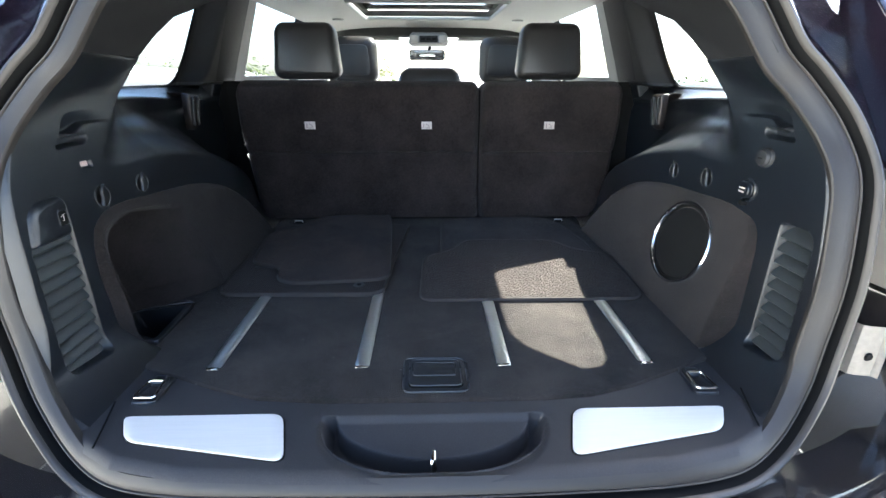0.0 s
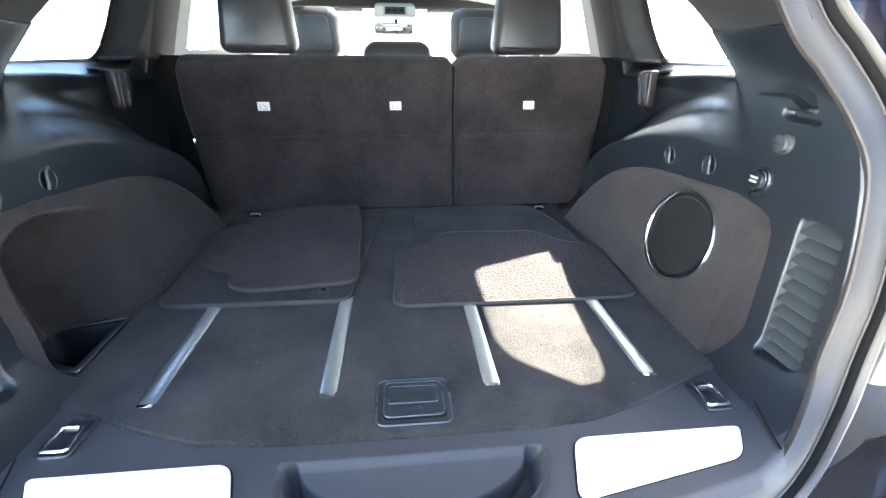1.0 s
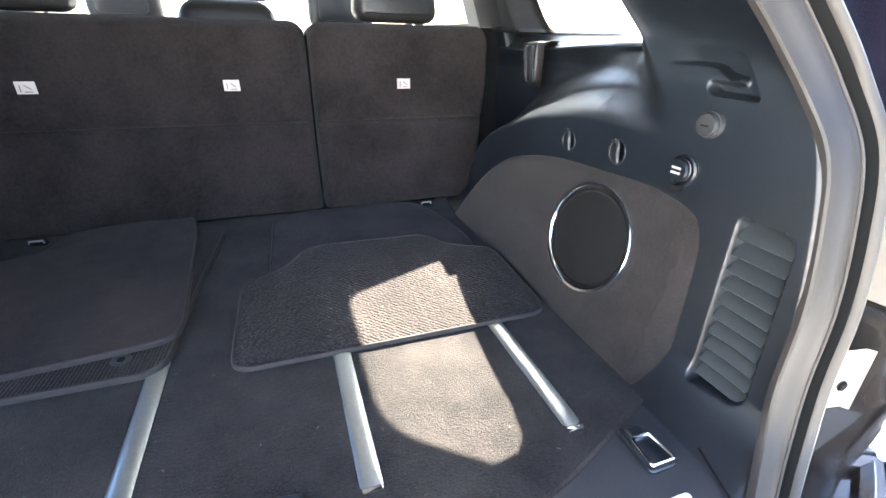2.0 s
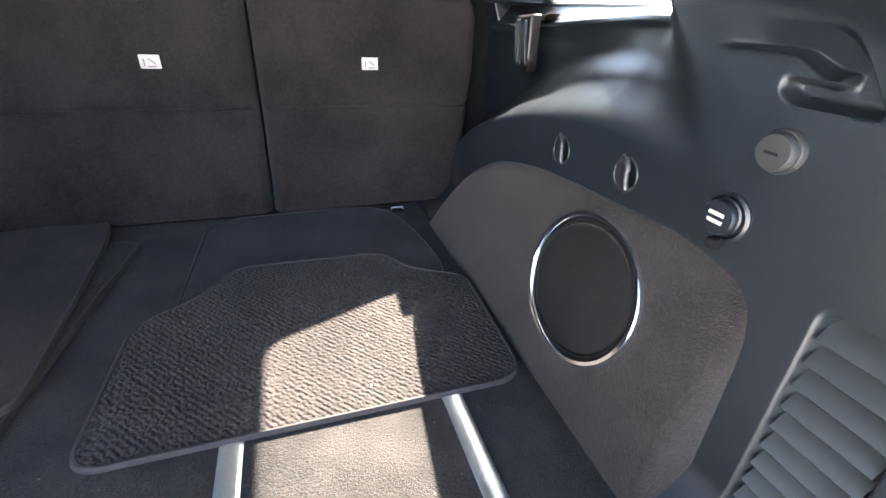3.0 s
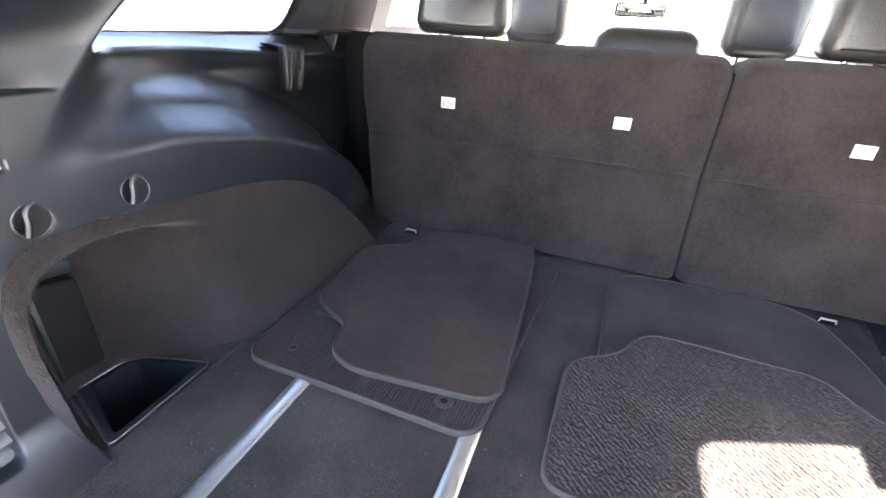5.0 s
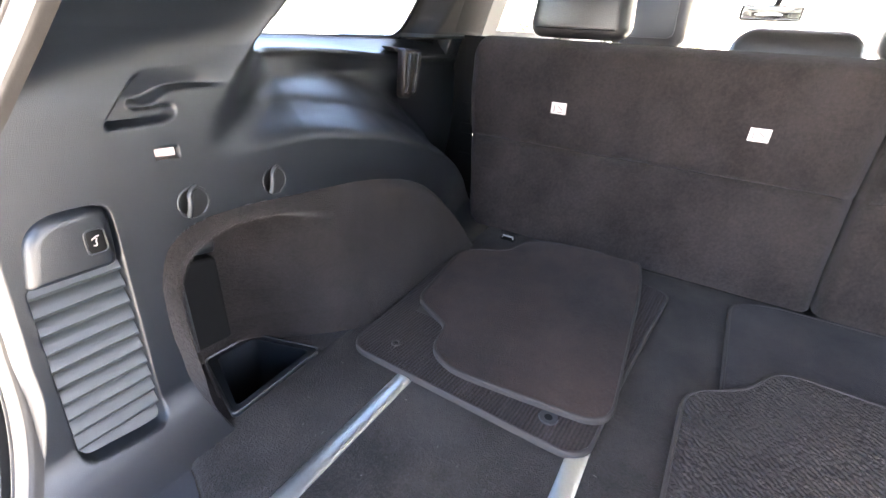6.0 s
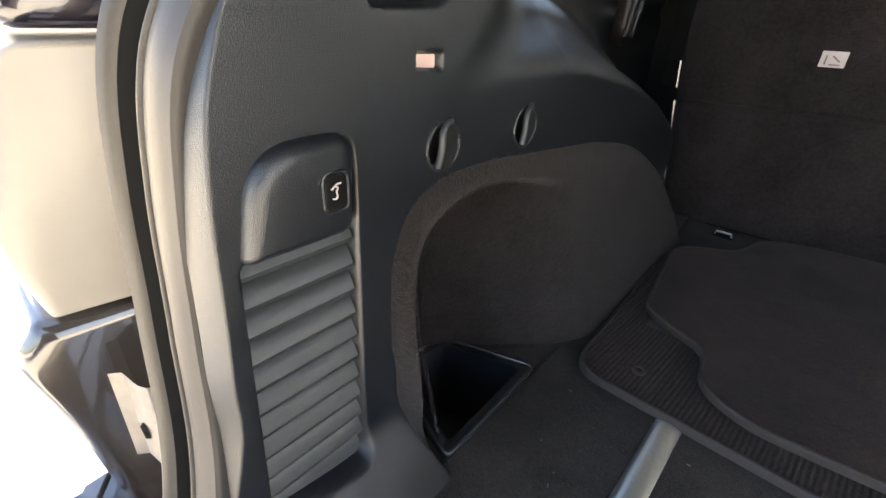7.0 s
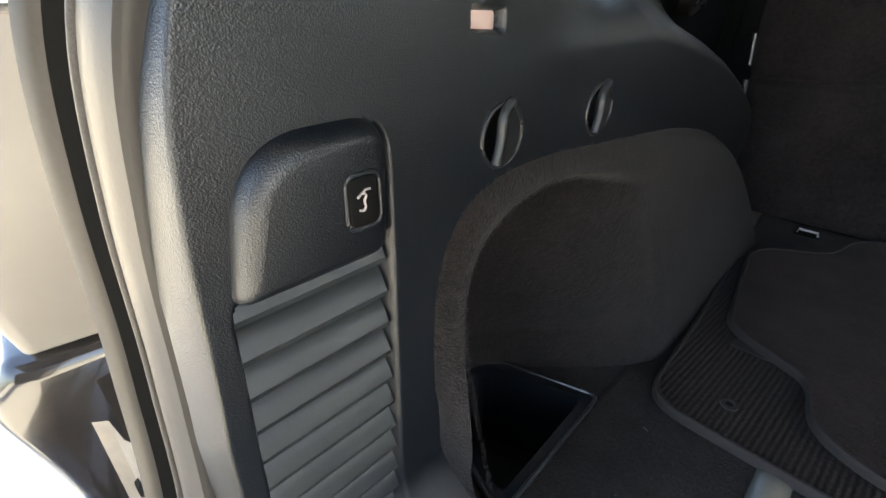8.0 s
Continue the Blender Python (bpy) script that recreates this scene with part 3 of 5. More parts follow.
def bag_hook(parent, s, y, z):
    """A folding hook: a flap over half of its round hole, with a thick S-shaped lip."""
    lip = smooth_loop([(0.0065, 0.0195, 0), (-0.0010, 0.0172, 0), (-0.0058, 0.0105, 0), (-0.0064, 0.0030, 0), (-0.0085, -0.0065, 0), (-0.0112, -0.0152, 0)], 5, closed=False)
    arc = [Vector((0.0186 * math.cos(a), 0.0186 * math.sin(a), 0)) for a in [math.radians(-118 + 16 * k) for k in range(12)]]
    outline = [Vector((y + p.x, z + p.y)) for p in lip + arc]

    def place(u, v, w):
        lift = 0.0045 * max(0.0, min(1.0, (y + 0.010 - u) / 0.018))
        return (s * (0.6190 - w - lift), u, v)
    hook = part("bag_hook", slab(outline, place, 0.0030, 0.0008, 2), M_FLAP, parent, "black folding bag hook with a lighter grey lip")
    # lip lighter than the flap: its lit edge is put into the colour
    part("lip", tube([Vector(place(y + p.x, z + p.y, 0.0030)) for p in lip], 0.0033, 10), M_HOOK, hook, "smooth grey lip of the hook")
    part("rim", tube([(s * 0.6162, y + 0.0194 * math.cos(k * math.pi / 16), z + 0.0194 * math.sin(k * math.pi / 16)) for k in range(32)], 0.0016, 8, closed=True), M_FLAP, hook)
    part("hole", lathe([(0.0186, 0.0), (0.010, 0.0004), (0.001, 0.0004)], lambda u, v, w: (s * (0.6300 - w), y + u, z + v), 28), M_FLAP, hook)


wall_right = thing("wall_right", "black moulded plastic side trim with vent, grip recess and bag hooks", "side trim", kind="structure")
v, f, f_cover = side_wall(1)
mesh_ob("panel", *loose(v, f), M_TRIM, wall_right, sharp=60)
mesh_ob("pillar_cover", *loose(v, f_cover), M_PILLAR, wall_right, "dark brown-grey cloth pillar cover", sharp=60)
slats(wall_right, 1)
for hy, hz in HOOKS[1]:
    bag_hook(wall_right, 1, hy, hz)

wall_left = thing("wall_left", "black moulded plastic side trim with vent, pad and bag hooks", "side trim", kind="structure")
v, f, f_cover = side_wall(-1)
mesh_ob("panel", *loose(v, f), M_TRIM, wall_left, sharp=60)
mesh_ob("pillar_cover", *loose(v, f_cover), M_PILLAR, wall_left, "dark brown-grey cloth pillar cover", sharp=60)
slats(wall_left, -1)
for hy, hz in HOOKS[-1]:
    bag_hook(wall_left, -1, hy, hz)
# pad above the slats
pad = slab(rounded([(0.0415, 0.3365), (-0.0300, 0.3365), (-0.0440, 0.272), (-0.0415, 0.2675), (0.0365, 0.2675)], [0.020, 0.034, 0.004, 0.003, 0.010], 10),
           lambda y, z, w: (-(0.640 - w - 0.002 * math.sin(max(0.0, min(1.0, (y + 0.045) / 0.085)) * math.pi)), y, z), 0.0325, 0.0125, 8)
part("pad", pad, M_TRIM, wall_left, "grained black plastic pad over the vent slats")
well = rounded([(0.0296, 0.3140), (0.0110, 0.3140), (0.0104, 0.2876), (0.0290, 0.2876)], 0.006)
part("button_well", tube([(-0.6068, p.x, p.y) for p in well], 0.0014, 8, closed=True), M_TRIM, wall_left)
but = slab(rounded([(0.0284, 0.3130), (0.0120, 0.3130), (0.0114, 0.2886), (0.0278, 0.2886)], 0.005), lambda y, z, w: (-(0.6095 - w), y, z), 0.0040, 0.0012)
button = part("button", but, M_BLACK, wall_left, "black tailgate button with a white symbol")
glyph = smooth_loop([(0.0160, 0.3035, 0), (0.0185, 0.3052, 0), (0.0208, 0.3040, 0), (0.0196, 0.3014, 0), (0.0200, 0.2985, 0), (0.0186, 0.2968, 0), (0.0165, 0.2975, 0)], 3, closed=False)
sym = tube([(-0.6052, p.x, p.y) for p in glyph], 0.0006, 6)
tube([(-0.6052, 0.0185, 0.3052), (-0.6052, 0.0205, 0.3066), (-0.6052, 0.0234, 0.3066)], 0.0006, 6, bm=sym)
part("symbol", sym, M_WHITE, button)
part("patch", slab(rounded([(0.104, 0.3775), (0.104, 0.3685), (0.127, 0.3665), (0.127, 0.3765)], 0.0025), lambda y, z, w: (-(0.6255 - w), y, z), 0.003, 0.001),
     material("pale_pink_plastic", (0.70, 0.52, 0.46), 0.6, vary=0.05, grain=60, bump=0), wall_left, "pale pink lamp socket left open in the trim")


# ---- carpeted lower side panels ----

# edge of the storage pocket, (along the car, height)
POCKET = [(0.088, -0.1), (0.084, 0.05), (0.082, 0.125), (0.084, 0.175), (0.093, 0.215), (0.114, 0.240), (0.150, 0.254), (0.19, 0.259), (0.24, 0.254), (0.30, 0.242), (0.45, 0.205), (0.7, 0.15), (0.7, -0.1)]


def arch_liner(s, pocket):
    """The carpeted wheel-arch panel under its arched outline; on one side with a storage pocket sunk into it."""
    top = smooth_loop([(y, z, 0) for y, z in ARCH[s]], 6, closed=False)
    top = [p for p in top if p.y > 0.137 or p.x > 0.3]
    nz = 130
    ys = [p.x for p in top]
    zs = [p.y for p in top]
    start = 0.0542 if s > 0 else 0.0692
    cols = np.concatenate([start + (0.20 - start) * np.linspace(0, 1, 120) ** 1.5, np.linspace(0.202, 0.40, 70), np.linspace(0.405, 0.812, 60)])
    up = np.interp(cols, np.maximum.accumulate(ys), zs)
    zt = np.linspace(0, 1, nz)
    Y = np.repeat(cols[:, None], nz, 1)
    Z = zt[None, :] * up[:, None]
    Y = Y + np.interp(Z, [0.002, 0.08, 0.137], [-0.004, -0.0015, 0.0] if s > 0 else [0.013, 0.004, 0.0]) * sstep(0.17, 0.07, Y)
    X = liner_x(Z)
    outline = [(p.x, p.y) for p in smooth_loop([(y, z, 0) for y, z in ARCH[s]], 6, closed=False)] + [(0.812, -0.2), (0.082, -0.2)]
    d = -sdf(outline, Y, Z)
    X = X + np.maximum(0.006, 0.618 - 0.072 * np.clip(1 - (Z + 0.004) / 0.075, 0, 1) ** 2 - liner_x(Z)) * np.clip(1 - d / 0.020, 0, 1) ** 2.6 - 0.001
    if pocket:
        rim = POCKET
        rim = [(p.x, p.y) for p in smooth_loop([(y, z, 0) for y, z in rim], 5, closed=False)]
        dd = -sdf(rim, Y, Z)
        deep = 0.150 * sstep(-0.003, 0.012, dd) + 0.004 * sstep(-0.014, 0.0, dd)
        fade = 1 - sstep(0.17, 0.40, Y + 0.25 * np.clip(Z - 0.05, 0, 1))
        X = X + deep * fade
    verts = np.stack([s * X, Y, Z], -1).reshape(-1, 3)
    return verts, grid_faces(len(cols), nz, flip=(s < 0))


sub = thing("subwoofer_panel", "charcoal carpeted wheel-arch panel holding a round subwoofer", "subwoofer")
v, f = arch_liner(1, False)
mesh_ob("carpet_panel", v, f, M_LINER, sub, sharp=60)
SUB_C = Vector((0.5905, 0.252, 0.159))
SUB_N = Vector((-1, 0, 0.25)).normalized()
SUB_V = Vector((0.25, 0, 1)).normalized()


def on_sub(u, v, w):
    return SUB_C + Vector((0, 1, 0)) * u * 1.02 + SUB_V * v * 0.95 + SUB_N * w


part("trim_ring", lathe([(0.104, -0.004), (0.104, 0.006), (0.1015, 0.0105), (0.097, 0.0105), (0.0945, 0.007), (0.0945, 0.002), (0.09, 0.001)], on_sub, 64), M_CHROME, sub, "bright chrome trim ring")
part("inner_ring", lathe([(0.0948, 0.002), (0.0935, 0.006), (0.0900, 0.0065), (0.0875, 0.004), (0.086, 0.002)], on_sub, 64), M_BLACK, sub)
part("grille", lathe([(0.0895, 0.0035), (0.080, 0.0055), (0.06, 0.0075), (0.03, 0.0085), (0.004, 0.009)], on_sub, 64), M_GRILLE, sub, "black perforated metal speaker grille")

lin = thing("wheel_arch_liner", "dark brown-grey carpeted wheel-arch liner with a storage pocket", "carpet liner")
v, f = arch_liner(-1, True)
mesh_ob("carpet_panel", v, f, M_LINER, lin, sharp=60)
cover = slab(rounded([(0.128, 0.036), (0.188, 0.030), (0.196, 0.176), (0.134, 0.186)], 0.008), lambda y, z, w: (-(0.716 + 0.10 * (z - 0.06) - w), y, z), 0.020, 0.006, 4)
part("cover", cover, M_BLACK, lin, "black plastic service cover inside the pocket")
part("cover_edge", slab(rounded([(0.124, 0.040), (0.130, 0.040), (0.137, 0.184), (0.130, 0.188)], 0.002), lambda y, z, w: (-(0.706 + 0.10 * (z - 0.06) - w), y, z), 0.016, 0.002, 2), M_TRIM, lin)
part("cover_rib", slab(rounded([(0.126, 0.196), (0.196, 0.186), (0.200, 0.206), (0.132, 0.220)], 0.006), lambda y, z, w: (-(0.716 + 0.1 * (z - 0.06) - w), y, z), 0.026, 0.008, 4), M_TRIM, lin)
# short pile along the cut lip of the pocket
fr = random.Random(4)
bm = bmesh.new()
lip_line = smooth_loop([(y, z, 0) for y, z in POCKET[1:9]], 60, closed=False)
for a, b in zip(lip_line[:-1], lip_line[1:]):
    along_lip = (b - a).normalized()
    into = Vector((along_lip.y, -along_lip.x, 0))
    for _ in range(3):
        p = a + (b - a) * fr.random()
        ln, wd = fr.uniform(0.0012, 0.0040), 0.00035
        tip = p + into * ln + along_lip * fr.uniform(-0.0012, 0.0012)
        x0 = liner_x(p.y) + fr.uniform(0.004, 0.009)
        bm.faces.new([bm.verts.new((-(x0 + dx), q.x, q.y)) for q, dx in ((p - along_lip * wd - into * 0.001, 0.0), (p + along_lip * wd - into * 0.001, 0.0), (tip, fr.uniform(-0.001, 0.002)))])
part("pile_fringe", bm, M_LINER, lin, "loose carpet fibres along the pocket edge")

tray = thing("storage_bin", "black plastic storage bin sunk beside the load floor", "storage bin")
outer = rounded([(-0.566, 0.094), (-0.572, 0.268), (-0.698, 0.229), (-0.704, 0.140)], 0.012)
inner = rounded([(-0.577, 0.108), (-0.583, 0.253), (-0.686, 0.220), (-0.692, 0.154)], 0.010)
bm = bmesh.new()
rings = [[bm.verts.new((p.x, p.y, z)) for p in pl] for pl, z in ((outer, -0.01), (outer, 0.006), (inner, 0.008), (inner, 0.003))]
low = [Vector((-0.637, 0.185)) + (p - Vector((-0.637, 0.185))) * 0.93 for p in inner]
rings.append([bm.verts.new((p.x, p.y, -0.11)) for p in low])
for a, b in zip(rings[:-1], rings[1:]):
    for k in range(len(a)):
        bm.faces.new((a[k], a[(k + 1) % len(a)], b[(k + 1) % len(a)], b[k]))
bm.faces.new(rings[-1])
part("tub", bm, M_TRIM, tray)
part("rim", tube([(p.x, p.y, 0.008) for p in outer], 0.0022, 6, closed=True), M_HOOK, tray)
bm = bmesh.new()
wide = [Vector((-0.637, 0.185)) + (p - Vector((-0.637, 0.185))) * 3.0 for p in outer]
wide = [Vector((max(-0.80, min(-0.556, p.x)), max(0.0, min(0.75, p.y)))) for p in wide]
ra = [bm.verts.new((p.x, p.y, -0.003)) for p in outer]
rb = [bm.verts.new((p.x, p.y, -0.003)) for p in wide]
for k in range(len(ra)):
    bm.faces.new((ra[k], ra[(k + 1) % len(ra)], rb[(k + 1) % len(ra)], rb[k]))
bmesh.ops.remove_doubles(bm, verts=bm.verts, dist=0.0001)
part("surround", bm, M_LINER, tray, "dark carpet round the bin")


# ---- load floor and sill ----
def front_of_sill(x):
    xs = [-0.60, -0.53, -0.47, -0.39, -0.30, -0.18, 0, 0.20, 0.285, 0.37, 0.48, 0.53, 0.60]
    ys = [0.03, 0.012, -0.012, -0.046, -0.076, -0.086, -0.088, -0.087, -0.080, -0.056, -0.010, 0.012, 0.03]
    return np.interp(x, xs, ys)


floor = thing("floor", "charcoal carpeted load floor with faint creases", "floor", kind="structure")
nx, ny = 200, 170
xs = np.linspace(-0.578, 0.567, nx)
verts = []
for x in xs:
    ya = float(front_of_sill(x))
    for j in range(ny):
        t = j / (ny - 1)
        y = ya + t * (0.95 - ya)
        z = 0.0008 * noise.noise(Vector((x * 9, y * 9, 1))) + 0.0012 * noise.noise(Vector((x * 3, y * 3, 4)))
        for ax, ay, ux, uy, amp in ((-0.30, 0.20, 0.80, -0.60, 0.0016), (0.02, 0.30, 0.45, 0.89, 0.0014), (-0.02, 0.10, 0.94, 0.34, 0.0012), (-0.45, 0.16, 0.97, 0.24, 0.0012), (0.47, 0.30, 0.30, 0.95, 0.0012)):
            along_, off = (x - ax) * ux + (y - ay) * uy, (y - ay) * ux - (x - ax) * uy + 0.006 * math.sin(x * 23 + y * 17)
            z += amp * math.exp(-(off / 0.007) ** 2 - (along_ / 0.13) ** 2)
        edge = min((y - ya), 0.95 - y, x + 0.578, 0.567 - x)
        z -= 0.006 * max(0, 1 - edge / 0.008) ** 2
        verts.append((x, y, z))
mesh_ob("carpet", verts, grid_faces(nx, ny), M_CARPET, floor)
bm = rbox((-0.70, -0.02, -0.045), (0.70, 1.5, -0.012), 0.003)
for v_ in bm.verts:
    if v_.co.x < -0.5:
        v_.co.x += 0.135
part("base_board", bm, M_BLACK, floor)
for s in (1, -1):
    part("side_strip", rbox((min(s * 0.55, s * 0.82), 0.62, -0.020), (max(s * 0.55, s * 0.82), 1.06, -0.004), 0.002), M_LINER, floor)

handle = thing("load_floor_handle", "black plastic pull handle set in the load floor", "handle")
oo = rounded([(-0.050, 0.034), (0.067, 0.032), (0.069, -0.066), (-0.049, -0.066)], 0.016)
part("bezel", slab(oo, lambda x, y, w: (x, y, -0.004 + w), 0.0065, 0.002, 3), M_TRIM, handle)
# lighter tubes round bezel, lever and finger plate stand for edge highlights
part("rim", tube([(p.x, p.y, 0.0024) for p in oo], 0.0018, 6, closed=True), M_HOOK, handle)
oo = rounded([(-0.041, 0.026), (0.058, 0.025), (0.060, -0.057), (-0.040, -0.057)], 0.012)
part("recess", slab(oo, lambda x, y, w: (x, y, 0.0005 + w), 0.0026, 0.0008), M_BLACK, handle)
oo = rounded([(-0.039, 0.024), (0.056, 0.023), (0.0575, -0.052), (-0.038, -0.052)], 0.011)
part("lever", slab(oo, lambda x, y, w: (x, y, 0.002 + w), 0.0035 , 0.0015, 3), M_TRIM, handle)
part("lever_edge_glint", tube([(p.x, p.y, 0.0052) for p in oo], 0.0014, 6, closed=True), M_HOOK, handle)
oo = rounded([(-0.034, 0.012), (0.048, 0.010), (0.047, -0.027), (-0.032, -0.026)], 0.006)
part("finger_edge_glint", tube([(p.x, p.y, 0.0074) for p in oo], 0.0010, 6, closed=True), M_HOOK, handle)
part("finger_plate", slab(oo, lambda x, y, w: (x, y, 0.0045 + w), 0.0032, 0.0012, 3), M_TRIM, handle)


def cargo_rail(x, y1):
    """A half-round satin strip with a bevelled rear end."""
    ob = thing("cargo_rail", "satin metal load rail let into the carpet", "rail", (x, 0, 0), group="cargo rails")
    bm = bmesh.new()
    rows = []
    for y, k in ((0.012, 0.25), (0.022, 0.7), (0.05, 1.0), (0.3, 1.0), (y1, 1.0)):
        rows.append([bm.verts.new((math.cos(a) * 0.0145, y, -0.002 + 0.0070 * k * math.sin(a) ** 0.6)) for a in [math.pi * i / 10 for i in range(11)]])
    for a, b in zip(rows[:-1], rows[1:]):
        for k in range(10):
            bm.faces.new((a[k], a[k + 1], b[k + 1], b[k]))
    bm.faces.new(rows[0])
    bm.faces.new(rows[-1][::-1])
    part("strip", bm, M_RAIL, ob)
    part("end_cap", rbox((-0.0125, 0.006, -0.003), (0.0125, 0.0135, 0.0022), 0.001), M_CHROME, ob)


for x in (-0.415, -0.132, 0.143, 0.423):
    cargo_rail(x, 0.60)

sill = thing("sill_trim", "black plastic loading sill with a latch recess", "sill trim")
nx, ny = 520, 110
verts = []
xs = np.linspace(-0.60, 0.60, nx)
oy = np.array([p[1] for p in OPEN_R[:7]])
ox = np.array([p[0] for p in OPEN_R[:7]])
for x in xs:
    ya = float(np.interp(abs(x), ox, oy)) - 0.004
    yb = float(front_of_sill(x))
    for j in range(ny):
        y = ya + (yb - ya) * j / (ny - 1)
        z = -0.003 - 0.010 * max(0, 1 - (y - ya) / 0.02) ** 2
        # latch recess: a shelf in front, then a deep crescent with a soft rear lip
        xr = abs(x - 0.005)
        y_back = -0.118 - 0.108 * math.sqrt(max(0.0, 1 - min(1.0, xr / 0.186) ** 2.6))
        y_in = -0.114 - 0.064 * math.sqrt(max(0.0, 1 - min(1.0, xr / 0.160) ** 2))
        if xr < 0.20:
            side = max(0.0, min(1.0, (0.186 - xr) / 0.020))
            front = max(0.0, min(1.0, (-0.114 - y) / 0.012))
            shelf = 0.006 * front * front * (3 - 2 * front) + 0.024 * max(0.0, min(1.0, (-0.114 - y) / 0.064))
            drop = max(0.0, min(1.0, (y_in - y) / 0.006)) * 0.036
            rear = max(0.0, min(1.0, (y - y_back) / 0.014)) ** 0.7
            z -= (shelf + drop) * side * rear
            z -= 0.007 * max(0.0, 1 - abs(y - y_back + 0.004) / 0.022) ** 1.5 * (1 if y < y_back + 0.002 else rear * 0.4 + 0.6) * min(1.0, max(0.0, (0.20 - xr) / 0.03))
        verts.append((x, y, z))
mesh_ob("sill_plate", verts, grid_faces(nx, ny), M_SILL, sill, sharp=70)
for s in (1, -1):
    oo = rounded([(0.240, -0.112), (0.499, -0.112), (0.467, -0.164), (0.210, -0.209)], [0.02, 0.012, 0.022, 0.022])
    oo = [Vector((s * p.x - (0.004 if s < 0 else 0), p.y)) for p in oo]
    part("scuff_rim", slab([Vector((q.x * 1.0, q.y)) + (q - Vector((s * 0.36, -0.150))).normalized() * 0.0028 for q in oo], lambda x, y, w: (x, y, -0.004 + w), 0.0028, 0.001), M_BLACK, sill)
    part("scuff_plate", slab(oo, lambda x, y, w: (x, y, -0.003 + w), 0.0045, 0.0015), M_ALU, sill, "pale brushed aluminium scuff plate")
for pts in ([(-0.537, -0.080), (-0.523, -0.128), (-0.508, -0.176)], [(0.555, -0.072), (0.543, -0.112), (0.528, -0.158)]):
    part("seam", tube([(x, y, 0.0005 if k else 0.004) for k, (x, y) in enumerate(pts)], 0.0016, 6), M_BLACK, sill)
stk = thing("latch_striker", "bright steel latch striker in the sill recess", "latch")
part("loop", tube([(0.004, -0.184, -0.070), (0.004, -0.184, -0.022), (0.004, -0.188, -0.012), (0.004, -0.202, -0.012), (0.004, -0.207, -0.022), (0.004, -0.208, -0.070)], 0.0050, 10), M_CHROME, stk)
part("base", slab(rounded([(-0.030, -0.214), (0.038, -0.214), (0.038, -0.182), (-0.030, -0.182)], 0.01), lambda x, y, w: (x, y, -0.073 + w), 0.010, 0.003, 3), M_BLACK, stk)


def tie_down(s):
    ob = thing("tie_down", "chrome folding tie-down ring on a black base beside the sill", "tie-down", (s * 0.489, -0.049, 0), group="tie-downs")
    base = rounded([(-0.022, -0.032), (0.022, -0.032), (0.014, 0.038), (-0.010, 0.040)], 0.010)
    part("base", slab(base, lambda x, y, w: (x + s * -0.004 * (y / 0.03), y, -0.006 + w), 0.0085, 0.003, 3), M_TRIM, ob)
    c = rounded([(-0.018, -0.027), (0.018, -0.027), (0.0135, 0.012), (-0.0135, 0.012)], 0.005, 4)
    bm = tube([(p.x - s * 0.10 * p.y, p.y, 0.0085 + 0.12 * (p.y + 0.03)) for p in c], 0.0023, 8, closed=True)
    part("ring", bm, M_CHROME, ob, "bright chrome ring")
    part("hinge", rbox((-0.012, 0.008, 0.002), (0.012, 0.030, 0.013), 0.004, 3), M_TRIM, ob)
    return ob


tie_down(1)
tie_down(-1)


def floor_anchor(x):
    ob = thing("floor_anchor", "small steel anchor loop at the foot of the seat back", "anchor", (x, 0.895, 0), group="floor anchors")
    part("loop", tube([(-0.016, 0, 0.001), (-0.014, 0, 0.010), (0.014, 0, 0.010), (0.016, 0, 0.001)], 0.0026, 8), M_STEEL, ob)
    part("plate", rbox((-0.02, -0.008, -0.004), (0.02, 0.012, 0.003), 0.002), M_BLACK, ob)


floor_anchor(-0.495)
floor_anchor(0.492)


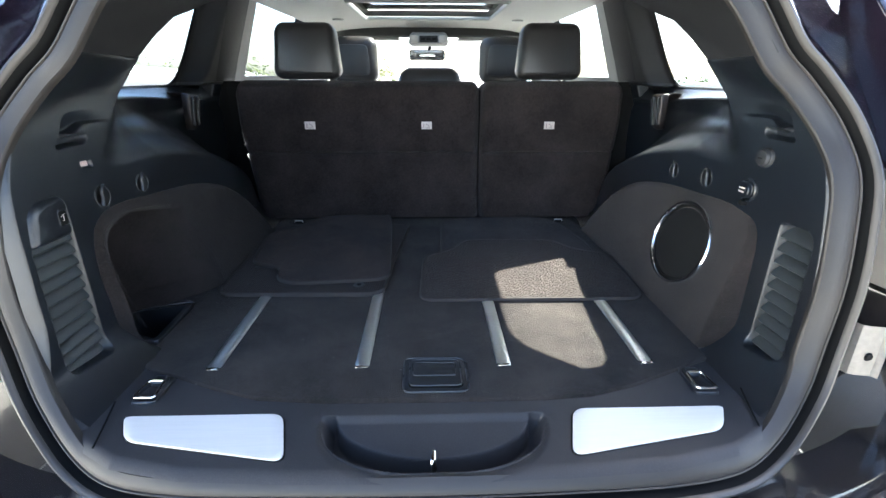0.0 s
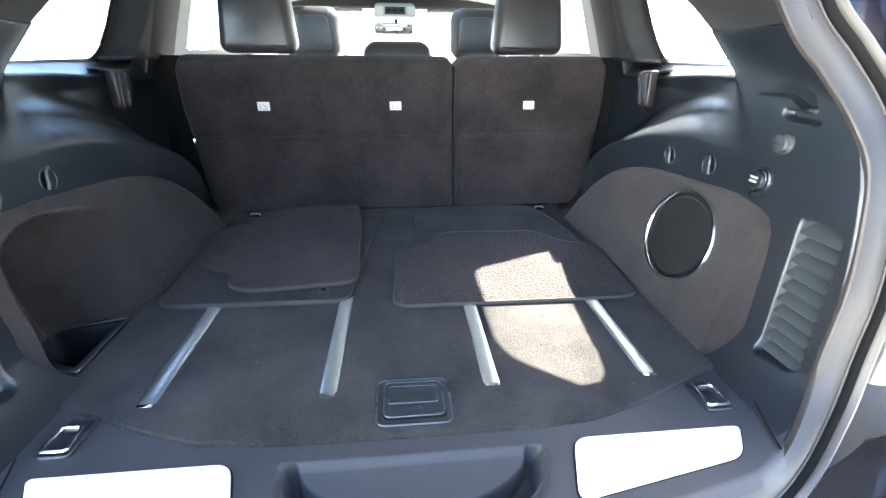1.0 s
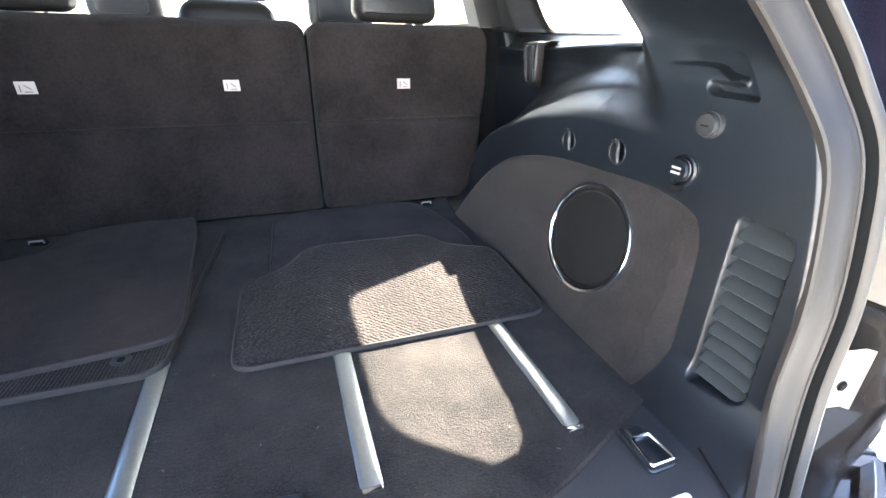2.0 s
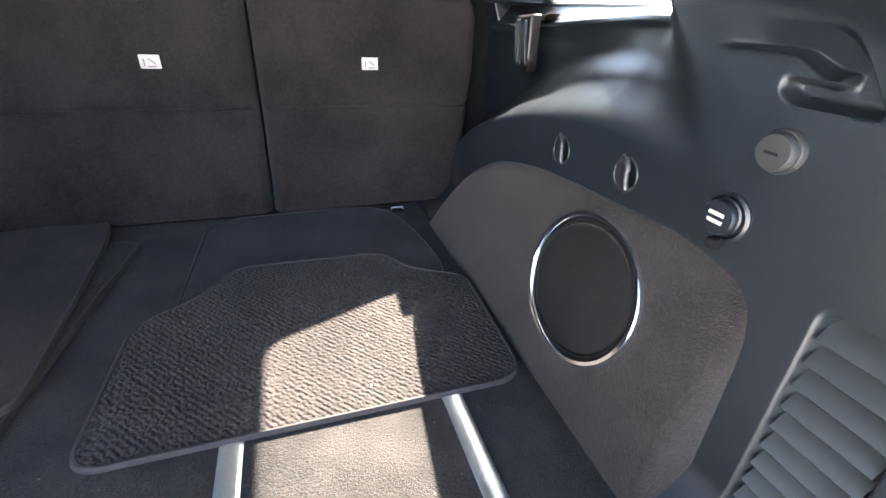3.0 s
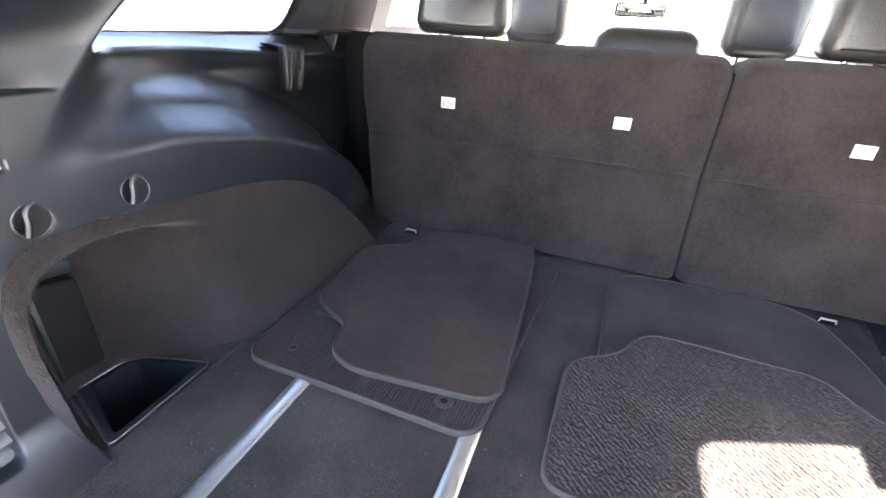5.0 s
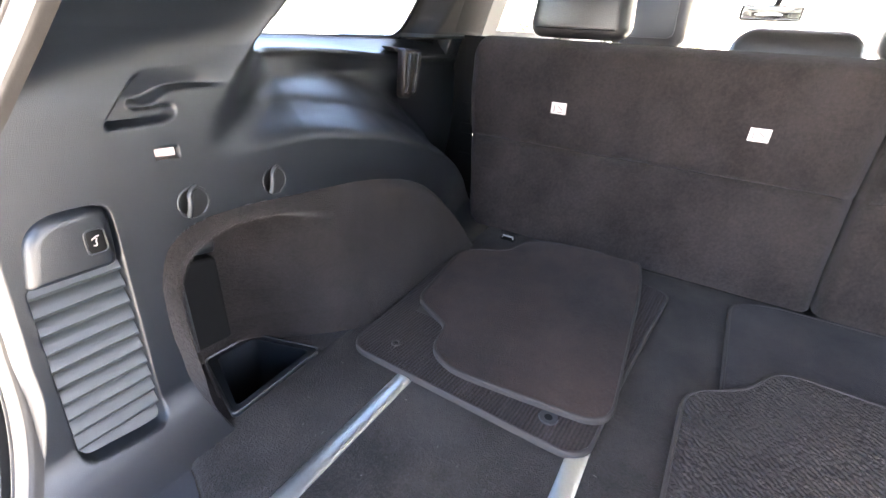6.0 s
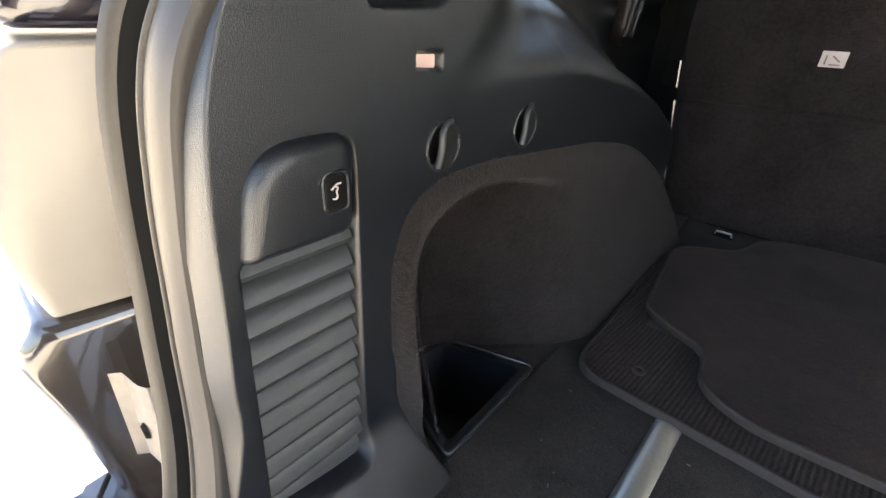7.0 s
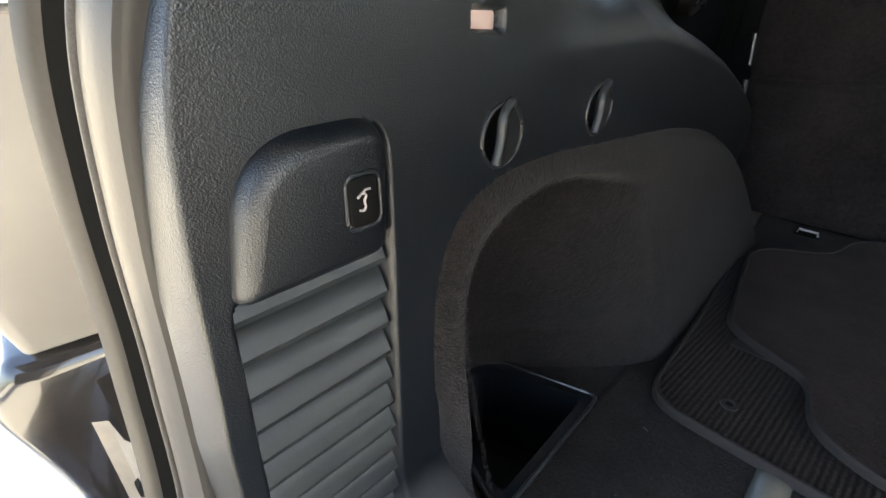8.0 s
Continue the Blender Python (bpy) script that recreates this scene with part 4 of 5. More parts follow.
# ---- mats ----
def floor_mat(name_label, outline, z0, thick, pile, group="loose floor mats", curl=None, holes=()):
    """A loose mat: pile top, bound edge, gently wavy; holes are grommets."""
    ob = thing("floor_mat", name_label, "floor mat", group=group)
    lift = curl or (lambda x, y: 0.0)

    def place(x, y, w):
        return Vector((x, y, z0 + w + lift(x, y) + 0.0012 * noise.noise(Vector((x * 7, y * 7, z0 * 99)))))
    n = len(outline)
    c = sum((Vector(p) for p in outline), Vector((0, 0))) / n
    bm = bmesh.new()
    steps = [0.0, 0.12, 0.24, 0.36, 0.48, 0.6, 0.72, 0.82, 0.9, 0.96]
    rows = []
    ins = [Vector(p) - (Vector(p) - c).normalized() * 0.007 for p in outline]
    for k in steps[1:] + [1.0]:
        rows.append([bm.verts.new(place(*(c + (p - c) * k), thick)) for p in ins])
    centre = bm.verts.new(place(c.x, c.y, thick))
    for i in range(n):
        bm.faces.new((centre, rows[0][i], rows[0][(i + 1) % n]))
    for a, b in zip(rows[:-1], rows[1:]):
        for i in range(n):
            bm.faces.new((a[i], b[i], b[(i + 1) % n], a[(i + 1) % n]))
    part("carpet_face", bm, pile, ob)
    # bound edge
    bm = bmesh.new()
    rows = []
    for k, w in ((0.0075, thick - 0.001), (0.006, thick + 0.0016), (0.0025, thick + 0.0016), (0.0, thick - 0.001), (0.0, 0.001), (0.004, 0.0)):
        rows.append([bm.verts.new(place(*(Vector(p) - (Vector(p) - c).normalized() * k), w)) for p in outline])
    for a, b in zip(rows[:-1], rows[1:]):
        for i in range(n):
            bm.faces.new((a[i], b[i], b[(i + 1) % n], a[(i + 1) % n]))
    part("binding", bm, M_MAT_EDGE, ob, "stitched dark grey edge binding")
    for n_hole, (hx, hy) in enumerate(holes):
        size = 1.0 if n_hole else 0.6
        def at_hole(u, v, w, hx=hx, hy=hy, size=size):
            return place(hx, hy, thick) + Vector((u * size, v * size, w))
        g = part("grommet", lathe([(0.0145, 0.0), (0.014, 0.0022), (0.0095, 0.0026), (0.006, 0.0012)], at_hole, 20), M_MAT_EDGE if size < 1 else M_SILL, ob, "round dark grommet")
        part("opening", lathe([(0.0062, 0.0012), (0.0055, 0.0018), (0.001, 0.0016)], at_hole, 16), M_BLACK, g)
    return ob


lo_out = rounded([(-0.540, 0.300), (-0.118, 0.294), (-0.108, 0.48), (-0.072, 0.835), (-0.20, 0.86), (-0.40, 0.86), (-0.565, 0.70), (-0.545, 0.46)],
                 [0.045, 0.045, 0.2, 0.03, 0.05, 0.05, 0.05, 0.2], 8)
floor_mat("dark brown-grey front floor mat lying under another, two grommets", lo_out, 0.001, 0.010, M_MAT_ROWS, holes=((-0.470, 0.350), (-0.186, 0.343)))
up_out = rounded([(-0.102, 0.362), (-0.235, 0.345), (-0.352, 0.335), (-0.408, 0.362), (-0.420, 0.434), (-0.462, 0.452), (-0.514, 0.478), (-0.552, 0.735),
                  (-0.452, 0.790), (-0.428, 0.885), (-0.36, 0.915), (-0.155, 0.940), (-0.130, 0.80)],
                 [0.05, 0.05, 0.04, 0.03, 0.02, 0.02, 0.035, 0.05, 0.03, 0.04, 0.04, 0.04, 0.1], 6)
floor_mat("dark brown-grey plush floor mat with a notched side, on another mat", up_out, 0.0132, 0.009, M_MAT_PLUSH)
part_tag = rbox((-0.498, 0.452, 0.0118), (-0.450, 0.470, 0.0135), 0.0005)
tab = part("mat_tab", part_tag, M_MAT_EDGE)
tab.matrix_world = Matrix.Translation((0, 0, 0))
tagged(tab, "dark fabric label tab sewn on the lower mat", "tab")
back_out = rounded([(0.030, 0.50), (0.040, 0.885), (0.110, 0.925), (0.400, 0.932), (0.476, 0.890), (0.513, 0.74), (0.525, 0.60), (0.50, 0.50)],
                   [0.02, 0.05, 0.05, 0.05, 0.06, 0.10, 0.05, 0.02], 8)
floor_mat("dark grey plush floor mat against the seat back", back_out, 0.001, 0.006, M_MAT_DARK)
rib_out = rounded([(-0.028, 0.262), (0.54, 0.258), (0.548, 0.53), (0.445, 0.585), (0.410, 0.660), (0.260, 0.664), (0.108, 0.668), (0.070, 0.580), (-0.022, 0.520)],
                  [0.04, 0.05, 0.03, 0.05, 0.04, 0.1, 0.05, 0.05, 0.04], 8)
floor_mat("charcoal ribbed floor mat with a stepped edge, resting on another", rib_out, 0.0085, 0.007, M_MAT_RIB,
          curl=lambda x, y: -0.0065 * float(sstep(0.52, 0.44, y)))


# ---- rear seats ----
def seat_y(z):
    return float(np.interp(z, [0.0, 0.02, 0.12, 0.245, 0.35, 0.45, 0.51], [0.920, 0.922, 0.955, 0.984, 0.983, 0.986, 0.992]))


def seat_lean(z, wide):
    """How far the outer edge of the seat back draws in towards its foot."""
    return (0.062 if wide else 0.054) * max(0.0, 1 - z / 0.36) ** 1.5


def seat_back(parent, x0, x1):
    """Carpeted rear of a folding seat back: rounded slab with a sewn groove across."""
    nx, nz = 70, 80
    top = 0.503
    xs = [x0 + (x1 - x0) * i / (nx - 1) for i in range(nx)]
    verts = []
    for i in range(nx):
        u = i / (nx - 1)
        ex = min(xs[i] - x0, x1 - xs[i])
        zt = top - 0.024 * max(0, 1 - ex / 0.040) ** 2.4
        for j in range(nz):
            z = 0.012 + (zt - 0.012) * j / (nz - 1)
            y = seat_y(z)
            y += 0.022 * max(0, 1 - ex / 0.026) ** 2.5 + 0.03 * max(0, 1 - (zt - z) / 0.03) ** 2.5
            y += 0.010 * math.exp(-((z - 0.247) / 0.0042) ** 2)
            y += 0.0022 * noise.noise(Vector((xs[i] * 6, z * 6, 2))) + 0.0008 * noise.noise(Vector((xs[i] * 25, z * 25, 5)))
            lean = seat_lean(z, x0 < -0.5)
            verts.append((xs[i] + lean * ((1 - u) if x0 < -0.5 else -u), y, z))
    faces = grid_faces(nx, nz)
    base = len(verts)
    ring = [i * nz + nz - 1 for i in range(nx)]
    for i in range(nx):
        x, y, z = verts[ring[i]]
        verts.append((x, y + 0.10, z - 0.004))
    for i in range(nx - 1):
        faces.append((ring[i], ring[i + 1], base + i + 1, base + i))
    for col in (0, nx - 1):
        b2 = len(verts)
        for j in range(nz):
            x, y, z = verts[col * nz + j]
            verts.append((x, y + 0.10, z))
        for j in range(nz - 1):
            faces.append((col * nz + j, col * nz + j + 1, b2 + j + 1, b2 + j))
    mesh_ob("backrest", verts, faces, M_SEATBACK, parent, sharp=70)
    part("cushion", rbox((x0 + (0.06 if x0 < -0.5 else 0.01), 1.03, 0.02), (x1 - (0.01 if x0 < -0.5 else 0.06), 1.16, 0.488), 0.03, 3), M_LEATHER, parent, "black leather seat front")


def head_rest(parent, x, z0, z1, w, y=1.085, d=0.10):
    bm = rbox((x - w / 2, y - d / 2, z0), (x + w / 2, y + d / 2, z1), 0.032, 4)
    for v_ in bm.verts:
        k = (v_.co.z - z0) / (z1 - z0)
        v_.co.x = x + (v_.co.x - x) * (1.0 + 0.04 * math.sin(min(1, max(0, k)) * 3.1) - 0.15 * max(0.0, k) ** 1.6)
        v_.co.y += -0.012 * math.cos((v_.co.x - x) / w * 2.6) + 0.02 * k
    hr = part("headrest", bm, M_LEATHER, parent, "black leather headrest")
    for dx in (-0.06, 0.06):
        part("post", tube([(x + dx, y, z0 - 0.06), (x + dx, y, z0 + 0.02)], 0.006, 8), M_CHROME, hr)
    part("seam", tube([(x - w * 0.40, y - d / 2 - 0.010, z0 + 0.022), (x, y - d / 2 - 0.0130, z0 + 0.020), (x + w * 0.40, y - d / 2 - 0.010, z0 + 0.022)], 0.0022, 6), M_LEATHER, hr)


def tether_label(parent, x):
    z = 0.349
    y = seat_y(z) - 0.0035
    t = part("label", rbox((x - 0.0190, y - 0.0012, z - 0.0135), (x + 0.0190, y + 0.002, z + 0.0135), 0.0006), M_WHITE, parent, "white label with a small anchor symbol")
    part("print", rbox((x - 0.012, y - 0.0016, z - 0.009), (x - 0.0095, y - 0.001, z + 0.006), 0), M_PRINT, t)
    part("print", rbox((x - 0.004, y - 0.0016, z - 0.010), (x + 0.012, y - 0.001, z - 0.0078), 0), M_PRINT, t)
    bm = rbox((-0.008, 0, -0.0012), (0.008, 0.0006, 0.0012), 0)
    p = part("print", bm, M_PRINT, t)
    p.matrix_basis = pose(x + 0.004, y - 0.0016, z + 0.001, 0, 38, 0)


seat60 = thing("folding_bench", "wide part of the split rear seat, charcoal carpeted back", "rear bench", group="split rear bench")
seat_back(seat60, -0.699, 0.186)
head_rest(seat60, -0.446, 0.506, 0.697, 0.240)
head_rest(seat60, 0.004, 0.470, 0.548, 0.235, d=0.08)
tether_label(seat60, -0.437)
tether_label(seat60, -0.009)
seat40 = thing("folding_bench", "narrow part of the split rear seat, charcoal carpeted back", "rear bench", group="split rear bench")
seat_back(seat40, 0.193, 0.720)
head_rest(seat40, 0.450, 0.506, 0.700, 0.240)
tether_label(seat40, 0.448)
# added black strip stands for the shade in the split between the seats
part("gap_backing", rbox((0.170, 1.035, 0.02), (0.21, 1.06, 0.47), 0.004), M_BLACK, seat40)


def front_seat(s):
    ob = thing("front_seat", "black leather front seat with an upright headrest", "front seat", (s * 0.385, 1.80, -0.14), group="front seats")
    part("backrest", rbox((-0.25, -0.06, -0.35), (0.25, 0.10, 0.58), 0.05, 3), M_LEATHER, ob)
    bm = rbox((-0.12, -0.05, 0.62), (0.12, 0.06, 0.845), 0.05, 4)
    hr = part("headrest", bm, M_LEATHER, ob)
    part("rear_panel", slab(rounded([(-0.085, 0.66), (0.085, 0.66), (0.075, 0.805), (-0.075, 0.805)], 0.03), lambda x, z, w: (x, -0.048 - w, z), 0.006, 0.003, 2), M_TRIM, hr, "smooth black plastic rear panel")
    for dx in (-0.05, 0.05):
        part("post", tube([(dx, 0, 0.55), (dx, 0, 0.63)], 0.007, 8), M_CHROME, ob)


front_seat(-1)
front_seat(1)


# ---- upper trim, windows and roof ----
def plate(outline, s, t, inset=0.0, r=0.004):
    """A plate in the leaning side plane; outline in (y, z), thickness t outwards."""
    o = outline if s > 0 else outline[::-1]
    return slab(o, lambda y, z, w: (s * (tilt_x(z) + t - inset - w), y, z), t, r, 3)


def pillar_d(s):
    """Upper rear pillar trim between seal and quarter window, over the moulded side trim."""
    zs = np.linspace(0.556, 0.80, 26)
    verts = []
    ins = 0.002
    for z in zs:
        ox_ = float(np.interp(z, [p[2] for p in OPEN_R[7:]], [p[0] for p in OPEN_R[7:]])) - 0.002
        oy_ = float(np.interp(z, [p[2] for p in OPEN_R[7:]], [p[1] for p in OPEN_R[7:]])) + 0.004
        ex, ey = (float(q) for q in pillar_edge(z))
        row = [(ox_ + 0.012, oy_ - 0.010)]
        for u in np.linspace(0, 1, 12):
            b = 0.028 * math.sin(u * math.pi) ** 0.7
            row.append((ox_ + (ex - ox_) * u + b + ins, oy_ + (ey - oy_) * u))
        row += [(ex + 0.006 + ins, ey + 0.004), (ex + 0.02, ey - 0.002), (ex + 0.05, ey - 0.03)]
        verts += [(s * a, b, z) for a, b in row]
    nv = len(row)
    faces = grid_faces(len(zs), nv, flip=(s > 0))
    ob = mesh_ob("pillar_trim", verts, faces, M_PILLAR, sharp=60)
    tagged(ob, "dark grey upper pillar trim beside the quarter window", "pillar trim", group="pillar trims", kind="structure")


for s in (1, -1):
    pillar_d(s)
    ct = thing("pillar_trim", "dark brown-grey centre pillar trim", "pillar trim", group="pillar trims", kind="structure")
    part("cover", plate([Vector(p) for p in ((0.955, 0.500), (1.115, 0.498), (1.135, 0.82), (0.955, 0.82))], s, 0.05, 0.014, 0.012), M_PILLAR, ct)
    part("base", plate([Vector(p) for p in ((0.97, 0.36), (1.20, 0.36), (1.12, 0.497), (0.97, 0.497))], s, 0.04, 0.004, 0.006), M_TRIM, ct)
    part("door_frame", plate([Vector(p) for p in ((1.12, 0.497), (1.21, 0.497), (1.205, 0.82), (1.11, 0.82))], s, 0.05, 0.012, 0.006), M_GREYTRIM, ct)
    bp = thing("pillar_trim", "dark middle door pillar", "pillar trim", group="pillar trims", kind="structure")
    part("cover", plate([Vector(p) for p in ((1.86, 0.2), (2.02, 0.2), (1.98, 0.84), (1.88, 0.84))], s, 0.05, 0.01, 0.01), M_DARKLINER, bp)
    w1 = thing("window_%d" % (1 if s > 0 else 2), "quarter window beside the cargo space", "window", kind="structure")
    g = part("pane", slab([Vector(p) for p in ((0.30, 0.475), (0.86, 0.475), (0.96, 0.82), (0.38, 0.82))], lambda y, z, w, s=s: (s * (tilt_x(z) + 0.053 + w), y, z), 0.004, 0.001), M_GLASS, w1)
    g.visible_shadow = False
    bm = bmesh.new()
    cc = Vector((0.66, 0.62))
    ra = [bm.verts.new((s * (tilt_x(p.y) + 0.047), p.x, p.y)) for p in WINDOW]
    rb = [bm.verts.new((s * (tilt_x(p.y) + 0.050), *(p + (p - cc).normalized() * 0.12))) for p in WINDOW]
    rc = [bm.verts.new((s * (tilt_x(p.y) + 0.052), *(p - (p - cc).normalized() * 0.004))) for p in WINDOW]
    for a, b in ((ra, rb), (ra, rc)):
        for k in range(len(a)):
            bm.faces.new((a[k], a[(k + 1) % len(a)], b[(k + 1) % len(a)], b[k]))
    part("window_frame", bm, M_BLACK, w1)
    # roof side rail over the windows
    rail = thing("trim", "grey cloth-covered roof rail above the windows", "roof rail", kind="structure")
    part("cover", plate([Vector(p) for p in ((0.40, 0.795), (2.9, 0.795), (2.9, 0.90), (0.40, 0.90))], s, 0.05, 0.01, 0.01), M_HEADLINER, rail)
    dr = thing("door_%d" % (1 if s > 0 else 2), "rear side door, dark inner panel", "door", kind="structure")
    # left door starts later so bright ground shows through the seat slit
    y_door = 1.14 if s > 0 else 1.42
    part("panel", rbox((min(s * 0.77, s * 0.82), y_door, -0.45), (max(s * 0.77, s * 0.82), 2.9, 0.49), 0.01), M_TRIM, dr)
    for ya, yb in ((1.19, 1.90), (1.98, 2.75)):
        g = part("pane", slab([Vector(p) for p in ((ya, 0.48), (yb, 0.48), (yb, 0.82), (ya, 0.82))], lambda y, z, w, s=s: (s * (tilt_x(z) + 0.045 + w), y, z), 0.004, 0.001), M_GLASS if ya < 1.5 else M_ROOFGLASS, dr)
        g.visible_shadow = False
    part("window_sill", plate([Vector(p) for p in ((1.21, 0.49), (2.9, 0.49), (2.9, 0.515), (1.21, 0.515))], s, 0.05, 0.0, 0.006), M_GREYTRIM, dr)
    # belt guide under the ledge
    bg = thing("belt_guide", "brown-black seat belt guide under the window ledge", "belt guide", group="belt guides")

    def guide(y, z, w, s=s):
        q = max(0.0, min(1.0, (z - 0.365) / 0.105))
        return (s * (0.752 - w - 0.014 * math.sin(q * 2.6)), y + 0.010 * (q - 0.5), z)
    part("loop", slab(rounded([(0.722, 0.378), (0.738, 0.360), (0.762, 0.360), (0.778, 0.378), (0.780, 0.466), (0.716, 0.470)], [0.012, 0.012, 0.012, 0.012, 0.006, 0.004], 5), guide, 0.020, 0.006, 3), M_BELT, bg)
    for ya in (0.727, 0.756):
        part("rib", slab(rounded([(ya, 0.376), (ya + 0.012, 0.372), (ya + 0.012, 0.458), (ya, 0.460)], 0.004), lambda y, z, w, g=guide: g(y, z, 0.0195 + w), 0.006, 0.003, 3), M_HOOK, bg, "smooth lighter grey rib")
    part("hood", slab(rounded([(0.700, 0.4720), (0.784, 0.4640), (0.784, 0.4600), (0.722, 0.4610)], [0.001, 0.002, 0.002, 0.004], 4), lambda y, z, w, s=s: (s * (0.775 - w), y, z), 0.026, 0.003, 2), M_BELT, bg)
    # added black sheets stand for the shaded gap beside the seat, slit on one side
    fl = thing("trim", "added black panel standing for the shaded gap beside the seat back", "filler trim", kind="structure")
    inner_x = 0.700
    if s > 0:
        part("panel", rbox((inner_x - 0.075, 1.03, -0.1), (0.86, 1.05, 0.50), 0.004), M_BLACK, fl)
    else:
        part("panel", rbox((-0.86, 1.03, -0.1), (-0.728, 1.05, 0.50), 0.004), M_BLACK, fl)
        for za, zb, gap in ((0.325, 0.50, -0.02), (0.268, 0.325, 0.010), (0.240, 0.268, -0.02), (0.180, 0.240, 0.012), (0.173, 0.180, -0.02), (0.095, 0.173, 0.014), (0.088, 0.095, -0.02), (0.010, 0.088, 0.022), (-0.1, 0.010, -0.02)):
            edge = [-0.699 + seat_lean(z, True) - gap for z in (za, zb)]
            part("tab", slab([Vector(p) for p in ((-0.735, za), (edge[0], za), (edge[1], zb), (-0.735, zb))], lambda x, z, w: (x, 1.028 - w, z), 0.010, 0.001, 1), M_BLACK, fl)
    # a-pillar
    ap = thing("pillar_trim", "dark slanted windscreen pillar", "pillar trim", group="pillar trims", kind="structure")
    part("cover", tube([(s * 0.62, 2.35, 0.80), (s * 0.72, 2.9, 0.48)], 0.035, 10), M_DARKLINER, ap)
    # outer side skin behind the trim keeps light out
    sk = thing("outer_side", "outer side of the car body under the windows", "car body", kind="structure")
    part("skin", rbox((min(s * 0.86, s * 0.88), -0.02, -0.5), (max(s * 0.86, s * 0.88), 1.15, 0.487), 0.004), M_PAINT, sk)
    part("ledge", rbox((min(s * 0.80, s * 0.875), 0.12, 0.470), (max(s * 0.80, s * 0.875), 1.15, 0.4875), 0.003), M_PAINT, sk)

ceil = thing("ceiling", "pale grey cloth headliner with a sunroof opening", "ceiling", kind="structure")
bm = bmesh.new()


def roof_z(x, y):
    return 0.815 - 0.05 * (abs(x) / 0.68) ** 4 - 0.03 * max(0, (0.45 - y) / 0.3) ** 2 - 0.025 * max(0, (y - 2.0) / 0.4) ** 2


gx = [-0.645, -0.60, -0.5, -0.40, -0.34, -0.2, 0, 0.2, 0.34, 0.40, 0.5, 0.60, 0.645]
gy = [0.15, 0.2, 0.3, 0.45, 0.6, 0.9, 1.2, 1.40, 1.7, 2.0, 2.12, 2.25, 2.4]
vv = {}
for i, x in enumerate(gx):
    for j, y in enumerate(gy):
        for k in (0, 1):
            vv[i, j, k] = bm.verts.new((x, y, roof_z(x, y) + k * 0.05))
hole = lambda i, j: 4 <= i < 8 and 7 <= j < 10
for i in range(len(gx) - 1):
    for j in range(len(gy) - 1):
        if not hole(i, j):
            for k in (0, 1):
                bm.faces.new((vv[i, j, k], vv[i + 1, j, k], vv[i + 1, j + 1, k], vv[i, j + 1, k]))
part("headliner", bm, M_HEADLINER, ceil)
sr = thing("sunroof", "bright sunroof with a dark frame in the headliner", "sunroof", kind="structure")
fr = rounded([(-0.345, 1.39), (0.345, 1.39), (0.345, 2.01), (-0.345, 2.01)], 0.03)
bm = tube([(p.x, p.y, roof_z(p.x, p.y) - 0.002) for p in fr], 0.010, 8, closed=True)
part("frame", bm, M_GREYTRIM, sr)
g = part("pane", rbox((-0.36, 1.38, 0.856), (0.36, 2.03, 0.860), 0.001), M_ROOFGLASS, sr)
g.visible_shadow = False
hd = thing("trim", "dark windscreen header with two visors", "header", kind="structure")
part("beam", rbox((-0.66, 2.34, 0.745), (0.66, 2.46, 0.83), 0.02), M_DARKLINER, hd)
for s in (-1, 1):
    part("visor", rbox((s * 0.36 - 0.17, 2.36, 0.728), (s * 0.36 + 0.17, 2.50, 0.746), 0.006), M_HEADLINER, hd, "pale sun visor")
oc = thing("overhead_console", "pale overhead console with map lamps and switches", "console")
bm = rbox((-0.125, 2.20, 0.690), (0.125, 2.40, 0.760), 0.020, 3)
for v_ in bm.verts:
    v_.co.x *= 1.0 - 0.14 * (v_.co.z - 0.690) / 0.07
part("housing", bm, M_GREYTRIM, oc)
for sx in (-1, 1):
    part("map_lamp", rbox((sx * 0.088 - 0.024, 2.194, 0.700), (sx * 0.088 + 0.024, 2.203, 0.742), 0.006, 2), M_LAMP, oc, "pale map lamp lens")
part("switch_panel", rbox((-0.055, 2.194, 0.703), (0.055, 2.204, 0.740), 0.003), M_PILLAR, oc)
for k in range(3):
    part("switch", rbox((-0.047 + k * 0.034, 2.189, 0.714), (-0.021 + k * 0.034, 2.197, 0.730), 0.002), M_BLACK, oc)
rm = thing("rear_view_mirror", "black rear-view mirror below the console", "mirror")
part("housing", rbox((-0.13, 2.52, 0.615), (0.11, 2.56, 0.68), 0.014, 3), M_BLACK, rm)
part("glass", rbox((-0.12, 2.516, 0.622), (0.10, 2.522, 0.673), 0.002), material("mirror_glass", (0.8, 0.85, 0.85), 0.03, 1.0, vary=0.02, grain=5, bump=0), rm, "reflecting mirror glass")
part("arm", tube([(0.0, 2.545, 0.66), (0.01, 2.53, 0.71), (0.01, 2.44, 0.762)], 0.012, 8), M_BLACK, rm)
db = thing("dashboard", "dark dashboard below the windscreen", "dashboard", kind="structure")
part("top", rbox((-0.72, 2.62, 0.2), (0.72, 3.15, 0.42), 0.04, 3), M_TRIM, db)
